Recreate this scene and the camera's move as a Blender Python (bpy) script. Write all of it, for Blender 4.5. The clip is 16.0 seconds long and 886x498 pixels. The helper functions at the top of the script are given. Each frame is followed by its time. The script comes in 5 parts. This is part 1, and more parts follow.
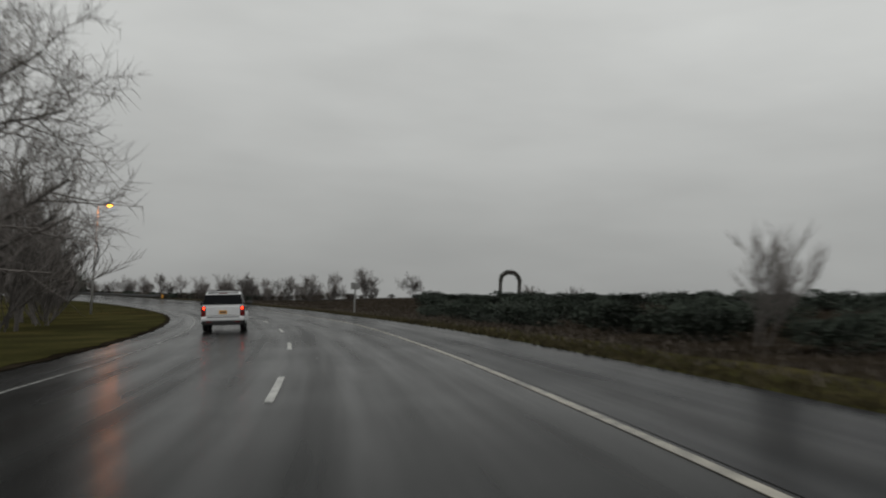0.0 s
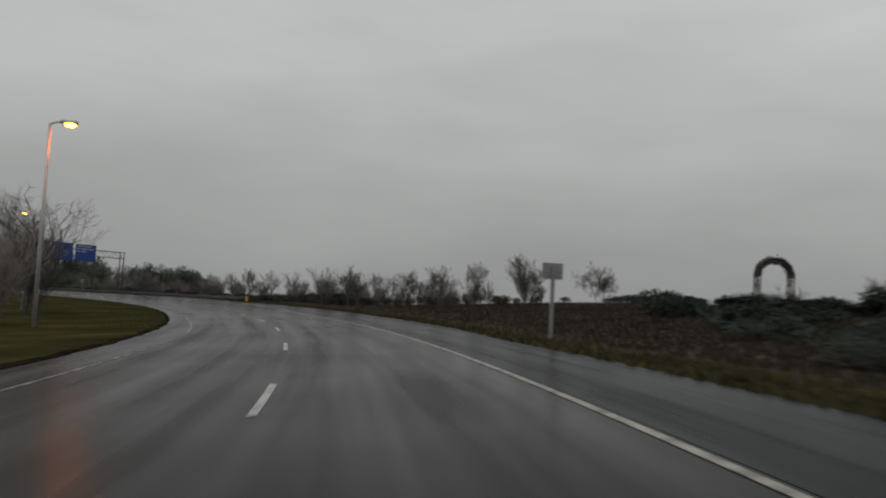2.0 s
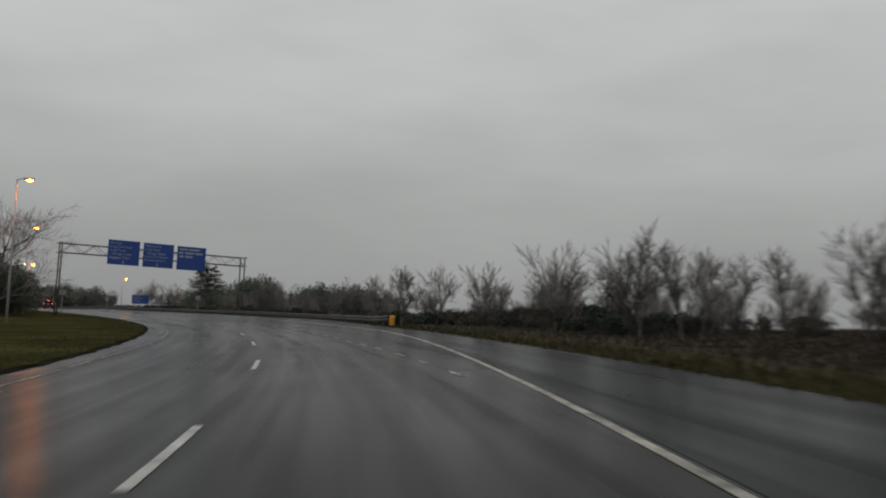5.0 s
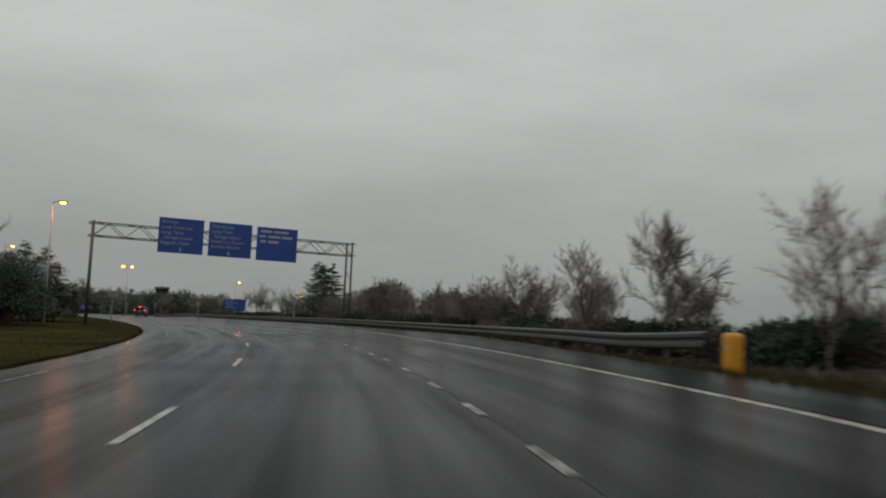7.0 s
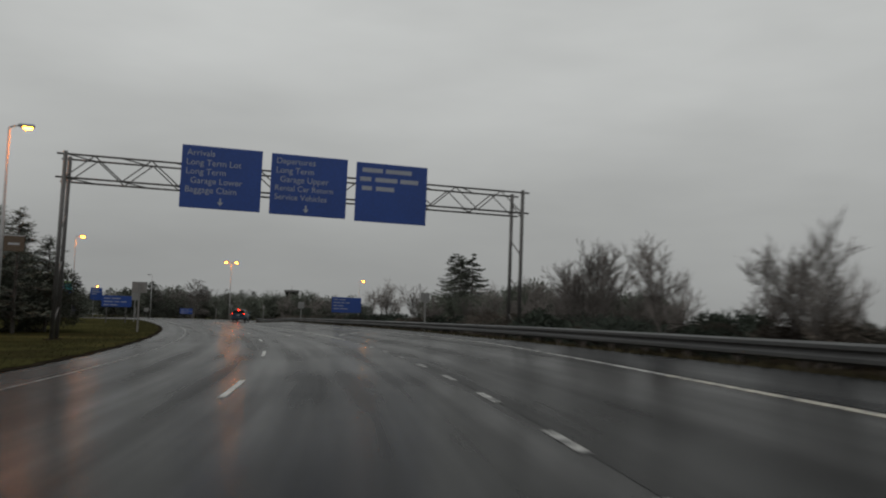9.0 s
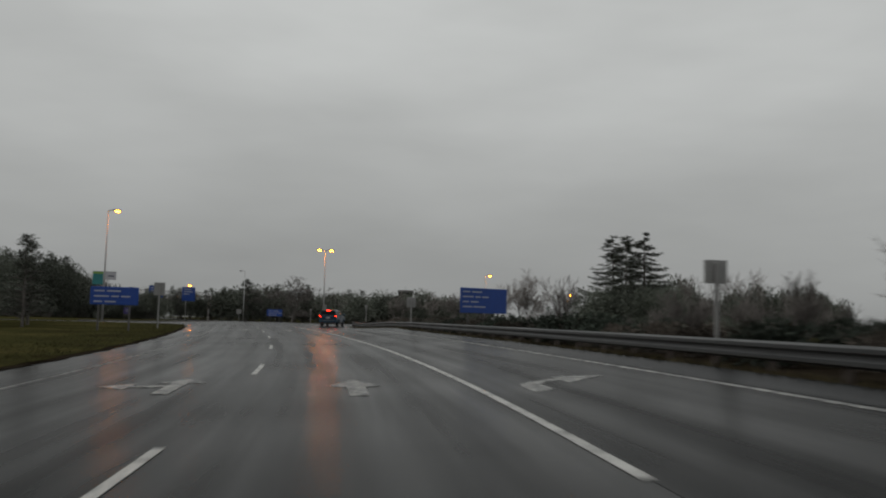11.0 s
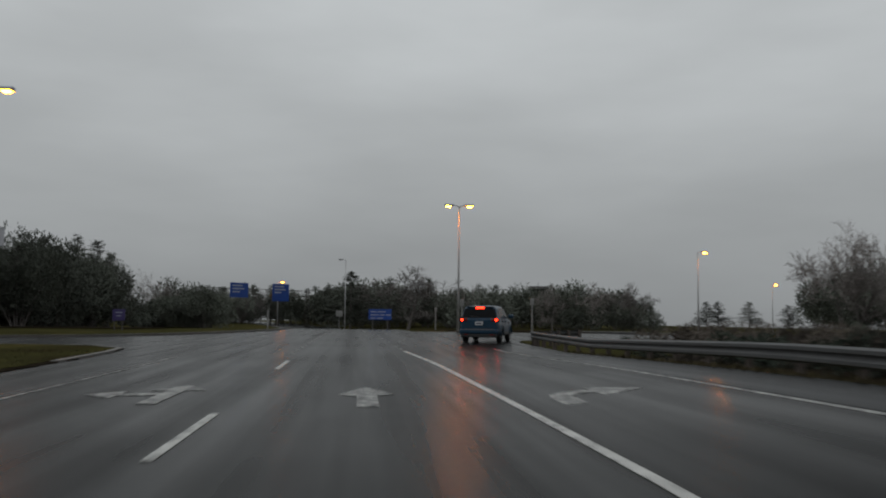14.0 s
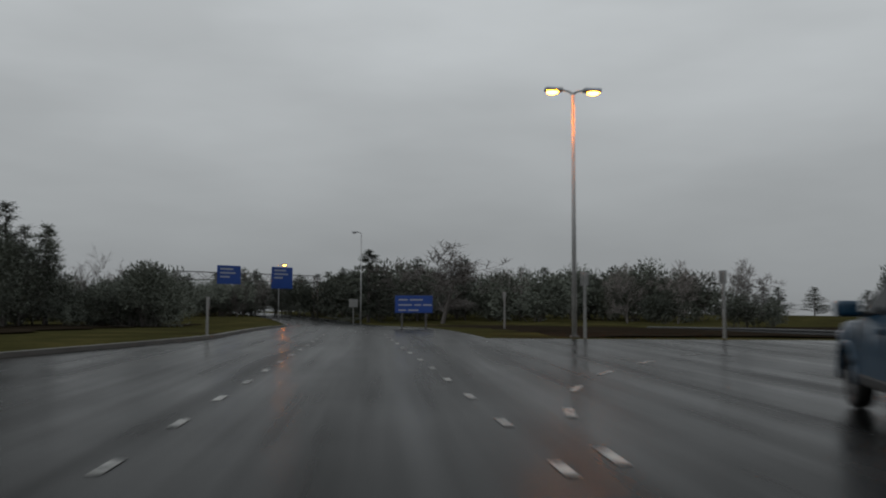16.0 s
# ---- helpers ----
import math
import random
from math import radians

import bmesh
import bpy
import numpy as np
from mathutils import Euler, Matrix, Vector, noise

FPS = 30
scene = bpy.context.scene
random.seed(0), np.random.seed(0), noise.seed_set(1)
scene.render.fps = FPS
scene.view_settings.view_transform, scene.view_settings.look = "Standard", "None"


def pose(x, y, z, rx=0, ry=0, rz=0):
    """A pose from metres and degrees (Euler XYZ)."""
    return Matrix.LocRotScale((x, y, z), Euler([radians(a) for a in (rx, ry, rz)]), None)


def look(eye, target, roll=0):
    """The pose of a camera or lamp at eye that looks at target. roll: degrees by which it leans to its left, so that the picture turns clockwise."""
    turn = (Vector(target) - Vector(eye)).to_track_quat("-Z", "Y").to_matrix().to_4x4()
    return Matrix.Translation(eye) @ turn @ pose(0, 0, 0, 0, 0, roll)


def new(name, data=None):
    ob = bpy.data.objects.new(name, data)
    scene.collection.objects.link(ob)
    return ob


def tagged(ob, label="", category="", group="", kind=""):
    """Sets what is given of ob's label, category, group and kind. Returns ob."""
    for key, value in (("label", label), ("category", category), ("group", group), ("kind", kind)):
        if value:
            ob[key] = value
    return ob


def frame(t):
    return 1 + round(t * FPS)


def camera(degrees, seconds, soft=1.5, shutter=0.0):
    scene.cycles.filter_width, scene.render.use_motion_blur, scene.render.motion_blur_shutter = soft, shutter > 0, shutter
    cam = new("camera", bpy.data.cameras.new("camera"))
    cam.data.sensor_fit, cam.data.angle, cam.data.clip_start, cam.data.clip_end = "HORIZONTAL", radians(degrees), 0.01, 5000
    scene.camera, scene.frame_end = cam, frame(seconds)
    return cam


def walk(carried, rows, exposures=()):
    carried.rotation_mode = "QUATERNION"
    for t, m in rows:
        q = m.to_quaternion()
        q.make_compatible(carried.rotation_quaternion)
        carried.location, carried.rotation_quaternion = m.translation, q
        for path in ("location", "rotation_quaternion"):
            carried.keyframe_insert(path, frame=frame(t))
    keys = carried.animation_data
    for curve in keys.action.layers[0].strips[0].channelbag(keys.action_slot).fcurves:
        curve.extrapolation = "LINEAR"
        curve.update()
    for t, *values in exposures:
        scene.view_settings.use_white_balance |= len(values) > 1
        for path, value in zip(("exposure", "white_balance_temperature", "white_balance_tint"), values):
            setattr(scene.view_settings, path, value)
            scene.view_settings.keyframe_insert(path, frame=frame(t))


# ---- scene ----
# The camera: a phone behind the windscreen of a car that drives round a long left-hand bend
cam = camera(54.97, 16.0, soft=2.0, shutter=0.45)
EYE = 1.22
ROWS = [
    (0.0, 0.00, 0.00, -0.00, 3.84, -2.40),
    (0.5, -0.97, 8.89, 2.26, 3.90, -2.46),
    (1.0, -2.20, 17.63, 4.40, 3.70, -2.77),
    (1.5, -3.73, 26.09, 6.52, 3.79, -2.86),
    (2.0, -5.56, 34.35, 8.41, 3.83, -2.87),
    (2.5, -7.66, 42.48, 10.42, 3.85, -2.66),
    (3.0, -9.96, 50.43, 12.38, 4.06, -2.29),
    (3.5, -12.55, 58.36, 14.21, 4.21, -2.19),
    (4.0, -15.42, 66.26, 16.12, 4.33, -2.12),
    (4.5, -18.57, 74.11, 18.17, 4.45, -2.09),
    (5.0, -22.04, 81.90, 20.34, 4.55, -2.09),
    (5.5, -25.83, 89.61, 22.49, 4.65, -2.12),
    (6.0, -29.91, 97.26, 24.32, 4.77, -2.10),
    (6.5, -34.34, 104.73, 26.80, 4.85, -2.05),
    (7.0, -38.97, 111.96, 29.20, 4.77, -2.06),
    (7.5, -43.82, 118.77, 31.63, 4.75, -1.89),
    (8.0, -48.92, 125.30, 33.92, 4.73, -1.72),
    (8.5, -54.32, 131.79, 36.10, 4.59, -1.64),
    (9.0, -59.97, 138.14, 38.10, 4.66, -1.63),
    (9.5, -65.86, 144.24, 40.16, 4.65, -1.60),
    (10.0, -71.93, 150.10, 42.16, 4.63, -1.57),
    (10.5, -78.15, 155.70, 44.03, 4.60, -1.54),
    (11.0, -84.46, 161.03, 45.76, 4.57, -1.50),
    (11.5, -90.82, 166.09, 47.38, 4.53, -1.46),
    (12.0, -97.19, 170.84, 49.05, 4.33, -1.09),
    (12.5, -103.54, 175.32, 50.75, 4.30, -0.78),
    (13.0, -109.74, 179.49, 51.97, 4.55, -0.64),
    (13.5, -116.23, 183.66, 53.01, 4.47, -0.78),
    (14.0, -122.91, 187.80, 53.73, 4.42, -0.59),
    (14.5, -129.63, 191.84, 54.38, 4.26, -0.39),
    (15.0, -136.39, 195.82, 54.74, 4.12, -0.27),
    (15.5, -143.15, 199.81, 54.93, 3.86, -0.14),
    (16.0, -149.91, 203.77, 55.06, 3.68, -0.17),
]
walk(cam, [(t, pose(x, y, EYE, 90 + pitch, roll, yaw)) for t, x, y, yaw, pitch, roll in ROWS],
     exposures=[(0.0, 0.14, 6550, 10), (0.5, 0.16, 6550, 10), (1.0, 0.04, 6520, 10), (1.5, 0.0, 6500, 10), (5.5, 0.04, 6500, 10), (8.0, 0.04, 6500, 10), (9.0, 0.02, 6500, 10), (12.5, -0.03, 6450, 10), (14.0, -0.05, 6250, 10), (16.0, -0.05, 6200, 10)])

# ---- light: a rainy overcast sky, brighter overhead than at the horizon ----
world = bpy.data.worlds.new("overcast")
scene.world = world
world.use_nodes = True
wn, wl = world.node_tree.nodes, world.node_tree.links
wn.clear()
SUN_UP, SUN_TURN = radians(52), radians(200)
sky = wn.new("ShaderNodeTexSky")
sky.sky_type, sky.sun_disc = "NISHITA", False
sky.sun_elevation, sky.sun_rotation, sky.air_density, sky.dust_density = SUN_UP, SUN_TURN, 2.0, 6.0
hsv = wn.new("ShaderNodeHueSaturation")
hsv.inputs["Saturation"].default_value, hsv.inputs["Value"].default_value = 0.1, 0.05
wl.new(sky.outputs[0], hsv.inputs["Color"])
tc = wn.new("ShaderNodeTexCoord")
sep = wn.new("ShaderNodeSeparateXYZ")
wl.new(tc.outputs["Generated"], sep.inputs[0])
grad = wn.new("ShaderNodeMapRange")
grad.inputs["From Min"].default_value, grad.inputs["From Max"].default_value = 0.0, 0.42
grad.inputs["To Min"].default_value, grad.inputs["To Max"].default_value = 0.30, 0.64
wl.new(sep.outputs["Z"], grad.inputs["Value"])
flat = wn.new("ShaderNodeMapping")
flat.inputs["Scale"].default_value = (1.6, 1.6, 6.0)
wl.new(tc.outputs["Generated"], flat.inputs["Vector"])
cloud = wn.new("ShaderNodeTexNoise")
cloud.inputs["Scale"].default_value, cloud.inputs["Detail"].default_value = 1.6, 4.0
wl.new(flat.outputs[0], cloud.inputs["Vector"])
cr = wn.new("ShaderNodeMapRange")
cr.inputs["From Min"].default_value, cr.inputs["From Max"].default_value = 0.3, 0.7
cr.inputs["To Min"].default_value, cr.inputs["To Max"].default_value = 0.9, 1.1
wl.new(cloud.outputs["Fac"], cr.inputs["Value"])
mul = wn.new("ShaderNodeMath")
mul.operation = "MULTIPLY"
wl.new(grad.outputs[0], mul.inputs[0])
wl.new(cr.outputs[0], mul.inputs[1])
grey = wn.new("ShaderNodeMix")
grey.data_type, grey.blend_type = "RGBA", "MULTIPLY"
grey.inputs["Factor"].default_value = 1.0
grey.inputs[6].default_value = (0.975, 1.0, 0.982, 1)
wl.new(mul.outputs[0], grey.inputs[7])
mixs = wn.new("ShaderNodeMix")
mixs.data_type = "RGBA"
mixs.inputs["Factor"].default_value = 0.1
wl.new(grey.outputs[2], mixs.inputs[6])
wl.new(hsv.outputs[0], mixs.inputs[7])
bg = wn.new("ShaderNodeBackground")
bg.inputs["Strength"].default_value = 1.0
wl.new(mixs.outputs[2], bg.inputs["Color"])
wo = wn.new("ShaderNodeOutputWorld")
wl.new(bg.outputs[0], wo.inputs["Surface"])

sun_data = bpy.data.lights.new("sun", "SUN")
sun_data.energy, sun_data.angle, sun_data.color = 0.5, radians(35), (1.0, 0.98, 0.95)
sun = new("sun", sun_data)
sun.matrix_world = look((40 * math.sin(SUN_TURN), 40 * math.cos(SUN_TURN), 50), (0, 0, 0))


# ---- materials ----
def material(name, colour, rough=0.6, metal=0.0, vary=0.25, scale=8.0, bump=0.0, bump_scale=60.0, emit=None, power=0.0, coat=0.0, rough_vary=0.0, spread=0.0, spec=0.5):
    """A surface with grain at two scales, and an optional relief."""
    m = bpy.data.materials.new(name)
    m.use_nodes = True
    n, l = m.node_tree.nodes, m.node_tree.links
    p = n["Principled BSDF"]
    p.inputs["Roughness"].default_value, p.inputs["Metallic"].default_value = rough, metal
    p.inputs["Coat Weight"].default_value, p.inputs["Specular IOR Level"].default_value = coat, spec
    c = n.new("ShaderNodeTexCoord")
    big = n.new("ShaderNodeTexNoise")
    big.inputs["Scale"].default_value, big.inputs["Detail"].default_value = scale * 0.15, 5.0
    small = n.new("ShaderNodeTexNoise")
    small.inputs["Scale"].default_value, small.inputs["Detail"].default_value = scale * 2.5, 4.0
    l.new(c.outputs["Object"], big.inputs["Vector"])
    l.new(c.outputs["Object"], small.inputs["Vector"])
    add = n.new("ShaderNodeMath")
    add.operation = "ADD"
    l.new(big.outputs["Fac"], add.inputs[0])
    l.new(small.outputs["Fac"], add.inputs[1])
    rng = n.new("ShaderNodeMapRange")
    rng.inputs["From Min"].default_value, rng.inputs["From Max"].default_value = 0.7, 1.3
    rng.inputs["To Min"].default_value, rng.inputs["To Max"].default_value = 1 - vary, 1 + vary
    l.new(add.outputs[0], rng.inputs["Value"])
    last = rng.outputs[0]
    if spread:
        info = n.new("ShaderNodeObjectInfo")
        r2 = n.new("ShaderNodeMapRange")
        r2.inputs["To Min"].default_value, r2.inputs["To Max"].default_value = 1 - spread, 1 + spread
        l.new(info.outputs["Random"], r2.inputs["Value"])
        mm = n.new("ShaderNodeMath")
        mm.operation = "MULTIPLY"
        l.new(last, mm.inputs[0])
        l.new(r2.outputs[0], mm.inputs[1])
        last = mm.outputs[0]
    mix = n.new("ShaderNodeMix")
    mix.data_type, mix.blend_type = "RGBA", "MULTIPLY"
    mix.inputs["Factor"].default_value = 1.0
    mix.inputs[6].default_value = (*colour, 1)
    l.new(last, mix.inputs[7])
    l.new(mix.outputs[2], p.inputs["Base Color"])
    if rough_vary:
        rr = n.new("ShaderNodeMapRange")
        rr.inputs["From Min"].default_value, rr.inputs["From Max"].default_value = 0.35, 0.65
        rr.inputs["To Min"].default_value, rr.inputs["To Max"].default_value = max(rough - rough_vary, 0.02), rough + rough_vary
        l.new(big.outputs["Fac"], rr.inputs["Value"])
        l.new(rr.outputs[0], p.inputs["Roughness"])
    if bump:
        bn = n.new("ShaderNodeTexNoise")
        bn.inputs["Scale"].default_value, bn.inputs["Detail"].default_value = bump_scale, 4.0
        l.new(c.outputs["Object"], bn.inputs["Vector"])
        b = n.new("ShaderNodeBump")
        b.inputs["Strength"].default_value, b.inputs["Distance"].default_value = bump, 0.02
        l.new(bn.outputs["Fac"], b.inputs["Height"])
        l.new(b.outputs[0], p.inputs["Normal"])
    if emit:
        p.inputs["Emission Color"].default_value, p.inputs["Emission Strength"].default_value = (*emit, 1), power
    return m


def wet_asphalt(name="wet asphalt", lo=(0.004, 0.0043, 0.0043), hi=(0.014, 0.0148, 0.0145), wet=0.048):
    """Rain-wet asphalt: worn wheel tracks along the lanes, patches of standing water, fine stone grain."""
    m = bpy.data.materials.new(name)
    m.use_nodes = True
    n, l = m.node_tree.nodes, m.node_tree.links
    p = n["Principled BSDF"]
    c = n.new("ShaderNodeTexCoord")
    uv = n.new("ShaderNodeSeparateXYZ")
    l.new(c.outputs["UV"], uv.inputs[0])
    grain = n.new("ShaderNodeTexNoise")
    grain.inputs["Scale"].default_value, grain.inputs["Detail"].default_value = 55.0, 5.0
    l.new(c.outputs["Object"], grain.inputs["Vector"])
    patch = n.new("ShaderNodeTexNoise")
    patch.inputs["Scale"].default_value, patch.inputs["Detail"].default_value = 0.22, 5.0
    l.new(c.outputs["Object"], patch.inputs["Vector"])
    long = n.new("ShaderNodeMapping")
    long.inputs["Scale"].default_value = (0.05, 1.6, 1.0)
    l.new(c.outputs["UV"], long.inputs["Vector"])
    streak = n.new("ShaderNodeTexNoise")
    streak.inputs["Scale"].default_value, streak.inputs["Detail"].default_value = 1.0, 4.0
    l.new(long.outputs[0], streak.inputs["Vector"])
    # wheel tracks: a wave across the lane, two to a lane
    track = n.new("ShaderNodeMath")
    track.operation = "MULTIPLY_ADD"
    track.inputs[1].default_value, track.inputs[2].default_value = 2 * math.pi / 1.77, 1.24
    l.new(uv.outputs["Y"], track.inputs[0])
    cosn = n.new("ShaderNodeMath")
    cosn.operation = "COSINE"
    l.new(track.outputs[0], cosn.inputs[0])
    t2 = n.new("ShaderNodeMapRange")
    t2.inputs["From Min"].default_value, t2.inputs["From Max"].default_value = 0.2, 1.0
    l.new(cosn.outputs[0], t2.inputs["Value"])
    # base colour
    s1 = n.new("ShaderNodeMath")
    s1.operation = "ADD"
    l.new(grain.outputs["Fac"], s1.inputs[0])
    l.new(streak.outputs["Fac"], s1.inputs[1])
    s2 = n.new("ShaderNodeMath")
    s2.operation = "MULTIPLY_ADD"
    s2.inputs[1].default_value = -0.24
    l.new(t2.outputs[0], s2.inputs[0])
    l.new(s1.outputs[0], s2.inputs[2])
    ramp = n.new("ShaderNodeValToRGB")
    ramp.color_ramp.elements[0].position, ramp.color_ramp.elements[1].position = 0.55, 1.35
    ramp.color_ramp.elements[0].color, ramp.color_ramp.elements[1].color = (*lo, 1), (*hi, 1)
    ramp.color_ramp.elements[1].position = 1.0
    half = n.new("ShaderNodeMath")
    half.operation = "MULTIPLY"
    half.inputs[1].default_value = 0.72
    l.new(s2.outputs[0], half.inputs[0])
    l.new(half.outputs[0], ramp.inputs["Fac"])
    l.new(ramp.outputs["Color"], p.inputs["Base Color"])
    # roughness: water film, mostly in bands along the lanes
    wet_mix = n.new("ShaderNodeMath")
    wet_mix.operation = "MULTIPLY_ADD"
    wet_mix.inputs[1].default_value = 0.3
    rest = n.new("ShaderNodeMath")
    rest.operation = "MULTIPLY"
    rest.inputs[1].default_value = 0.7
    l.new(streak.outputs["Fac"], rest.inputs[0])
    l.new(patch.outputs["Fac"], wet_mix.inputs[0])
    l.new(rest.outputs[0], wet_mix.inputs[2])
    r1 = n.new("ShaderNodeMapRange")
    r1.inputs["From Min"].default_value, r1.inputs["From Max"].default_value = 0.38, 0.62
    r1.inputs["To Min"].default_value, r1.inputs["To Max"].default_value = 0.17, 0.30
    l.new(wet_mix.outputs[0], r1.inputs["Value"])
    l.new(r1.outputs[0], p.inputs["Roughness"])
    p.inputs["IOR"].default_value = 1.33
    film = n.new("ShaderNodeMapRange")
    film.inputs["From Min"].default_value, film.inputs["From Max"].default_value = 0.4, 0.62
    film.inputs["To Min"].default_value, film.inputs["To Max"].default_value = wet * 1.25, wet * 0.75
    l.new(wet_mix.outputs[0], film.inputs["Value"])
    worn = n.new("ShaderNodeMapRange")
    worn.inputs["To Min"].default_value, worn.inputs["To Max"].default_value = 1.08, 0.74
    l.new(t2.outputs[0], worn.inputs["Value"])
    gloss = n.new("ShaderNodeMath")
    gloss.operation = "MULTIPLY"
    l.new(film.outputs[0], gloss.inputs[0])
    l.new(worn.outputs[0], gloss.inputs[1])
    l.new(gloss.outputs[0], p.inputs["Specular IOR Level"])
    b = n.new("ShaderNodeBump")
    b.inputs["Strength"].default_value, b.inputs["Distance"].default_value = 0.12, 0.01
    l.new(grain.outputs["Fac"], b.inputs["Height"])
    l.new(b.outputs[0], p.inputs["Normal"])
    return m


def worn_paint(name, colour, wear):
    """Road paint with chips and rubbed patches that let the asphalt through."""
    m = material(name, colour, 0.4, vary=0.3, scale=14, bump=0.2, spec=0.2)
    n, l = m.node_tree.nodes, m.node_tree.links
    p = n["Principled BSDF"]
    old = p.inputs["Base Color"].links[0].from_socket
    c = n.new("ShaderNodeTexCoord")
    chips = n.new("ShaderNodeTexNoise")
    chips.inputs["Scale"].default_value, chips.inputs["Detail"].default_value, chips.inputs["Roughness"].default_value = 4.0, 8.0, 0.75
    l.new(c.outputs["Object"], chips.inputs["Vector"])
    edge = n.new("ShaderNodeMapRange")
    edge.inputs["From Min"].default_value, edge.inputs["From Max"].default_value = wear - 0.05, wear + 0.07
    l.new(chips.outputs["Fac"], edge.inputs["Value"])
    mix = n.new("ShaderNodeMix")
    mix.data_type = "RGBA"
    mix.inputs[6].default_value = (0.035, 0.036, 0.036, 1)
    l.new(edge.outputs[0], mix.inputs["Factor"])
    l.new(old, mix.inputs[7])
    l.new(mix.outputs[2], p.inputs["Base Color"])
    return m


def grass_ground():
    """Winter turf: dull green and straw, with damp brown patches."""
    m = bpy.data.materials.new("winter turf")
    m.use_nodes = True
    n, l = m.node_tree.nodes, m.node_tree.links
    p = n["Principled BSDF"]
    c = n.new("ShaderNodeTexCoord")
    a = n.new("ShaderNodeTexNoise")
    a.inputs["Scale"].default_value, a.inputs["Detail"].default_value = 0.25, 6.0
    f = n.new("ShaderNodeTexNoise")
    f.inputs["Scale"].default_value, f.inputs["Detail"].default_value = 9.0, 6.0
    l.new(c.outputs["Object"], a.inputs["Vector"])
    l.new(c.outputs["Object"], f.inputs["Vector"])
    s = n.new("ShaderNodeMath")
    s.operation = "MULTIPLY_ADD"
    s.inputs[1].default_value = 0.5
    l.new(f.outputs["Fac"], s.inputs[0])
    l.new(a.outputs["Fac"], s.inputs[2])
    ramp = n.new("ShaderNodeValToRGB")
    e = ramp.color_ramp.elements
    e[0].position, e[0].color = 0.55, (0.027, 0.022, 0.011, 1)
    e[1].position, e[1].color = 0.95, (0.068, 0.057, 0.023, 1)
    mid = e.new(0.75)
    mid.color = (0.036, 0.036, 0.014, 1)
    l.new(s.outputs[0], ramp.inputs["Fac"])
    l.new(ramp.outputs["Color"], p.inputs["Base Color"])
    p.inputs["Roughness"].default_value, p.inputs["Specular IOR Level"].default_value = 0.9, 0.0
    b = n.new("ShaderNodeBump")
    b.inputs["Strength"].default_value, b.inputs["Distance"].default_value = 0.8, 0.05
    l.new(f.outputs["Fac"], b.inputs["Height"])
    l.new(b.outputs[0], p.inputs["Normal"])
    return m


ASPHALT = wet_asphalt()
GUTTER = wet_asphalt("pale worn shoulder asphalt", (0.012, 0.0125, 0.0125), (0.034, 0.035, 0.035), 0.055)
SHOULDER = wet_asphalt("smoother shoulder asphalt", (0.004, 0.0045, 0.0052), (0.012, 0.0132, 0.0155), 0.027)
# colour and gloss lowered to stand in for dark trees mirrored in the lane
LANE = wet_asphalt("turning lane asphalt toned for dim reflections", (0.0035, 0.0037, 0.0038), (0.0115, 0.0122, 0.0122), 0.031)
TURF = grass_ground()
SOIL = material("dark winter undergrowth", (0.019, 0.0152, 0.0110), 0.9, vary=0.6, scale=3.5, bump=0.9, bump_scale=14, spec=0.0)
PAINT_WHITE = worn_paint("worn white road paint", (0.38, 0.38, 0.36), 0.42)
PAINT_FAINT = worn_paint("rubbed white road paint", (0.30, 0.30, 0.285), 0.5)
PAINT_CREAM = worn_paint("worn cream road paint", (0.32, 0.30, 0.25), 0.46)
CONCRETE = material("damp concrete", (0.075, 0.072, 0.066), 0.55, vary=0.3, scale=6, bump=0.3, bump_scale=90)
STEEL = material("galvanised steel", (0.40, 0.41, 0.42), 0.5, 0.3, vary=0.2, scale=5, rough_vary=0.1)
RAIL = material("dull galvanised rail", (0.055, 0.057, 0.058), 0.55, 0.25, vary=0.25, scale=4, rough_vary=0.1)
RUST = material("weathered brown steel", (0.085, 0.070, 0.062), 0.55, 0.5, vary=0.35, scale=6, rough_vary=0.1)
TRUSS = material("dull grey steel", (0.085, 0.082, 0.080), 0.55, 0.3, vary=0.25, scale=6)
POLE = material("galvanised lamp pole", (0.38, 0.38, 0.38), 0.5, 0.25, vary=0.2, scale=5)
SIGN_PURPLE = material("purple sign sheeting", (0.03, 0.02, 0.10), 0.35, vary=0.15, scale=3)
SIGN_BLUE = material("blue sign sheeting", (0.009, 0.047, 0.235), 0.35, vary=0.15, scale=3)
SIGN_TEAL = material("teal sign sheeting", (0.02, 0.16, 0.17), 0.4, vary=0.15, scale=4)
SIGN_LIME = material("lime sign sheeting", (0.16, 0.30, 0.06), 0.4, vary=0.15, scale=4)
SIGN_PALE = material("pale grey sign sheeting", (0.40, 0.40, 0.43), 0.4, vary=0.15, scale=4)
BANNER_BLUE = material("pale blue banner cloth", (0.22, 0.27, 0.33), 0.7, vary=0.2, scale=4)
BANNER_BROWN = material("brown banner cloth", (0.11, 0.075, 0.05), 0.7, vary=0.25, scale=4)
SIGN_BACK = material("bare aluminium sign back", (0.22, 0.22, 0.215), 0.5, 0.25, vary=0.2, scale=6)
LETTER = material("white sign lettering", (0.30, 0.32, 0.37), 0.4, vary=0.1, scale=6)
YELLOW = material("amber plastic", (0.50, 0.22, 0.009), 0.45, vary=0.15, scale=5)
BARK = material("wet grey bark", (0.105, 0.096, 0.090), 0.8, vary=0.4, scale=7, bump=0.6, bump_scale=30, spread=0.3, spec=0.12)
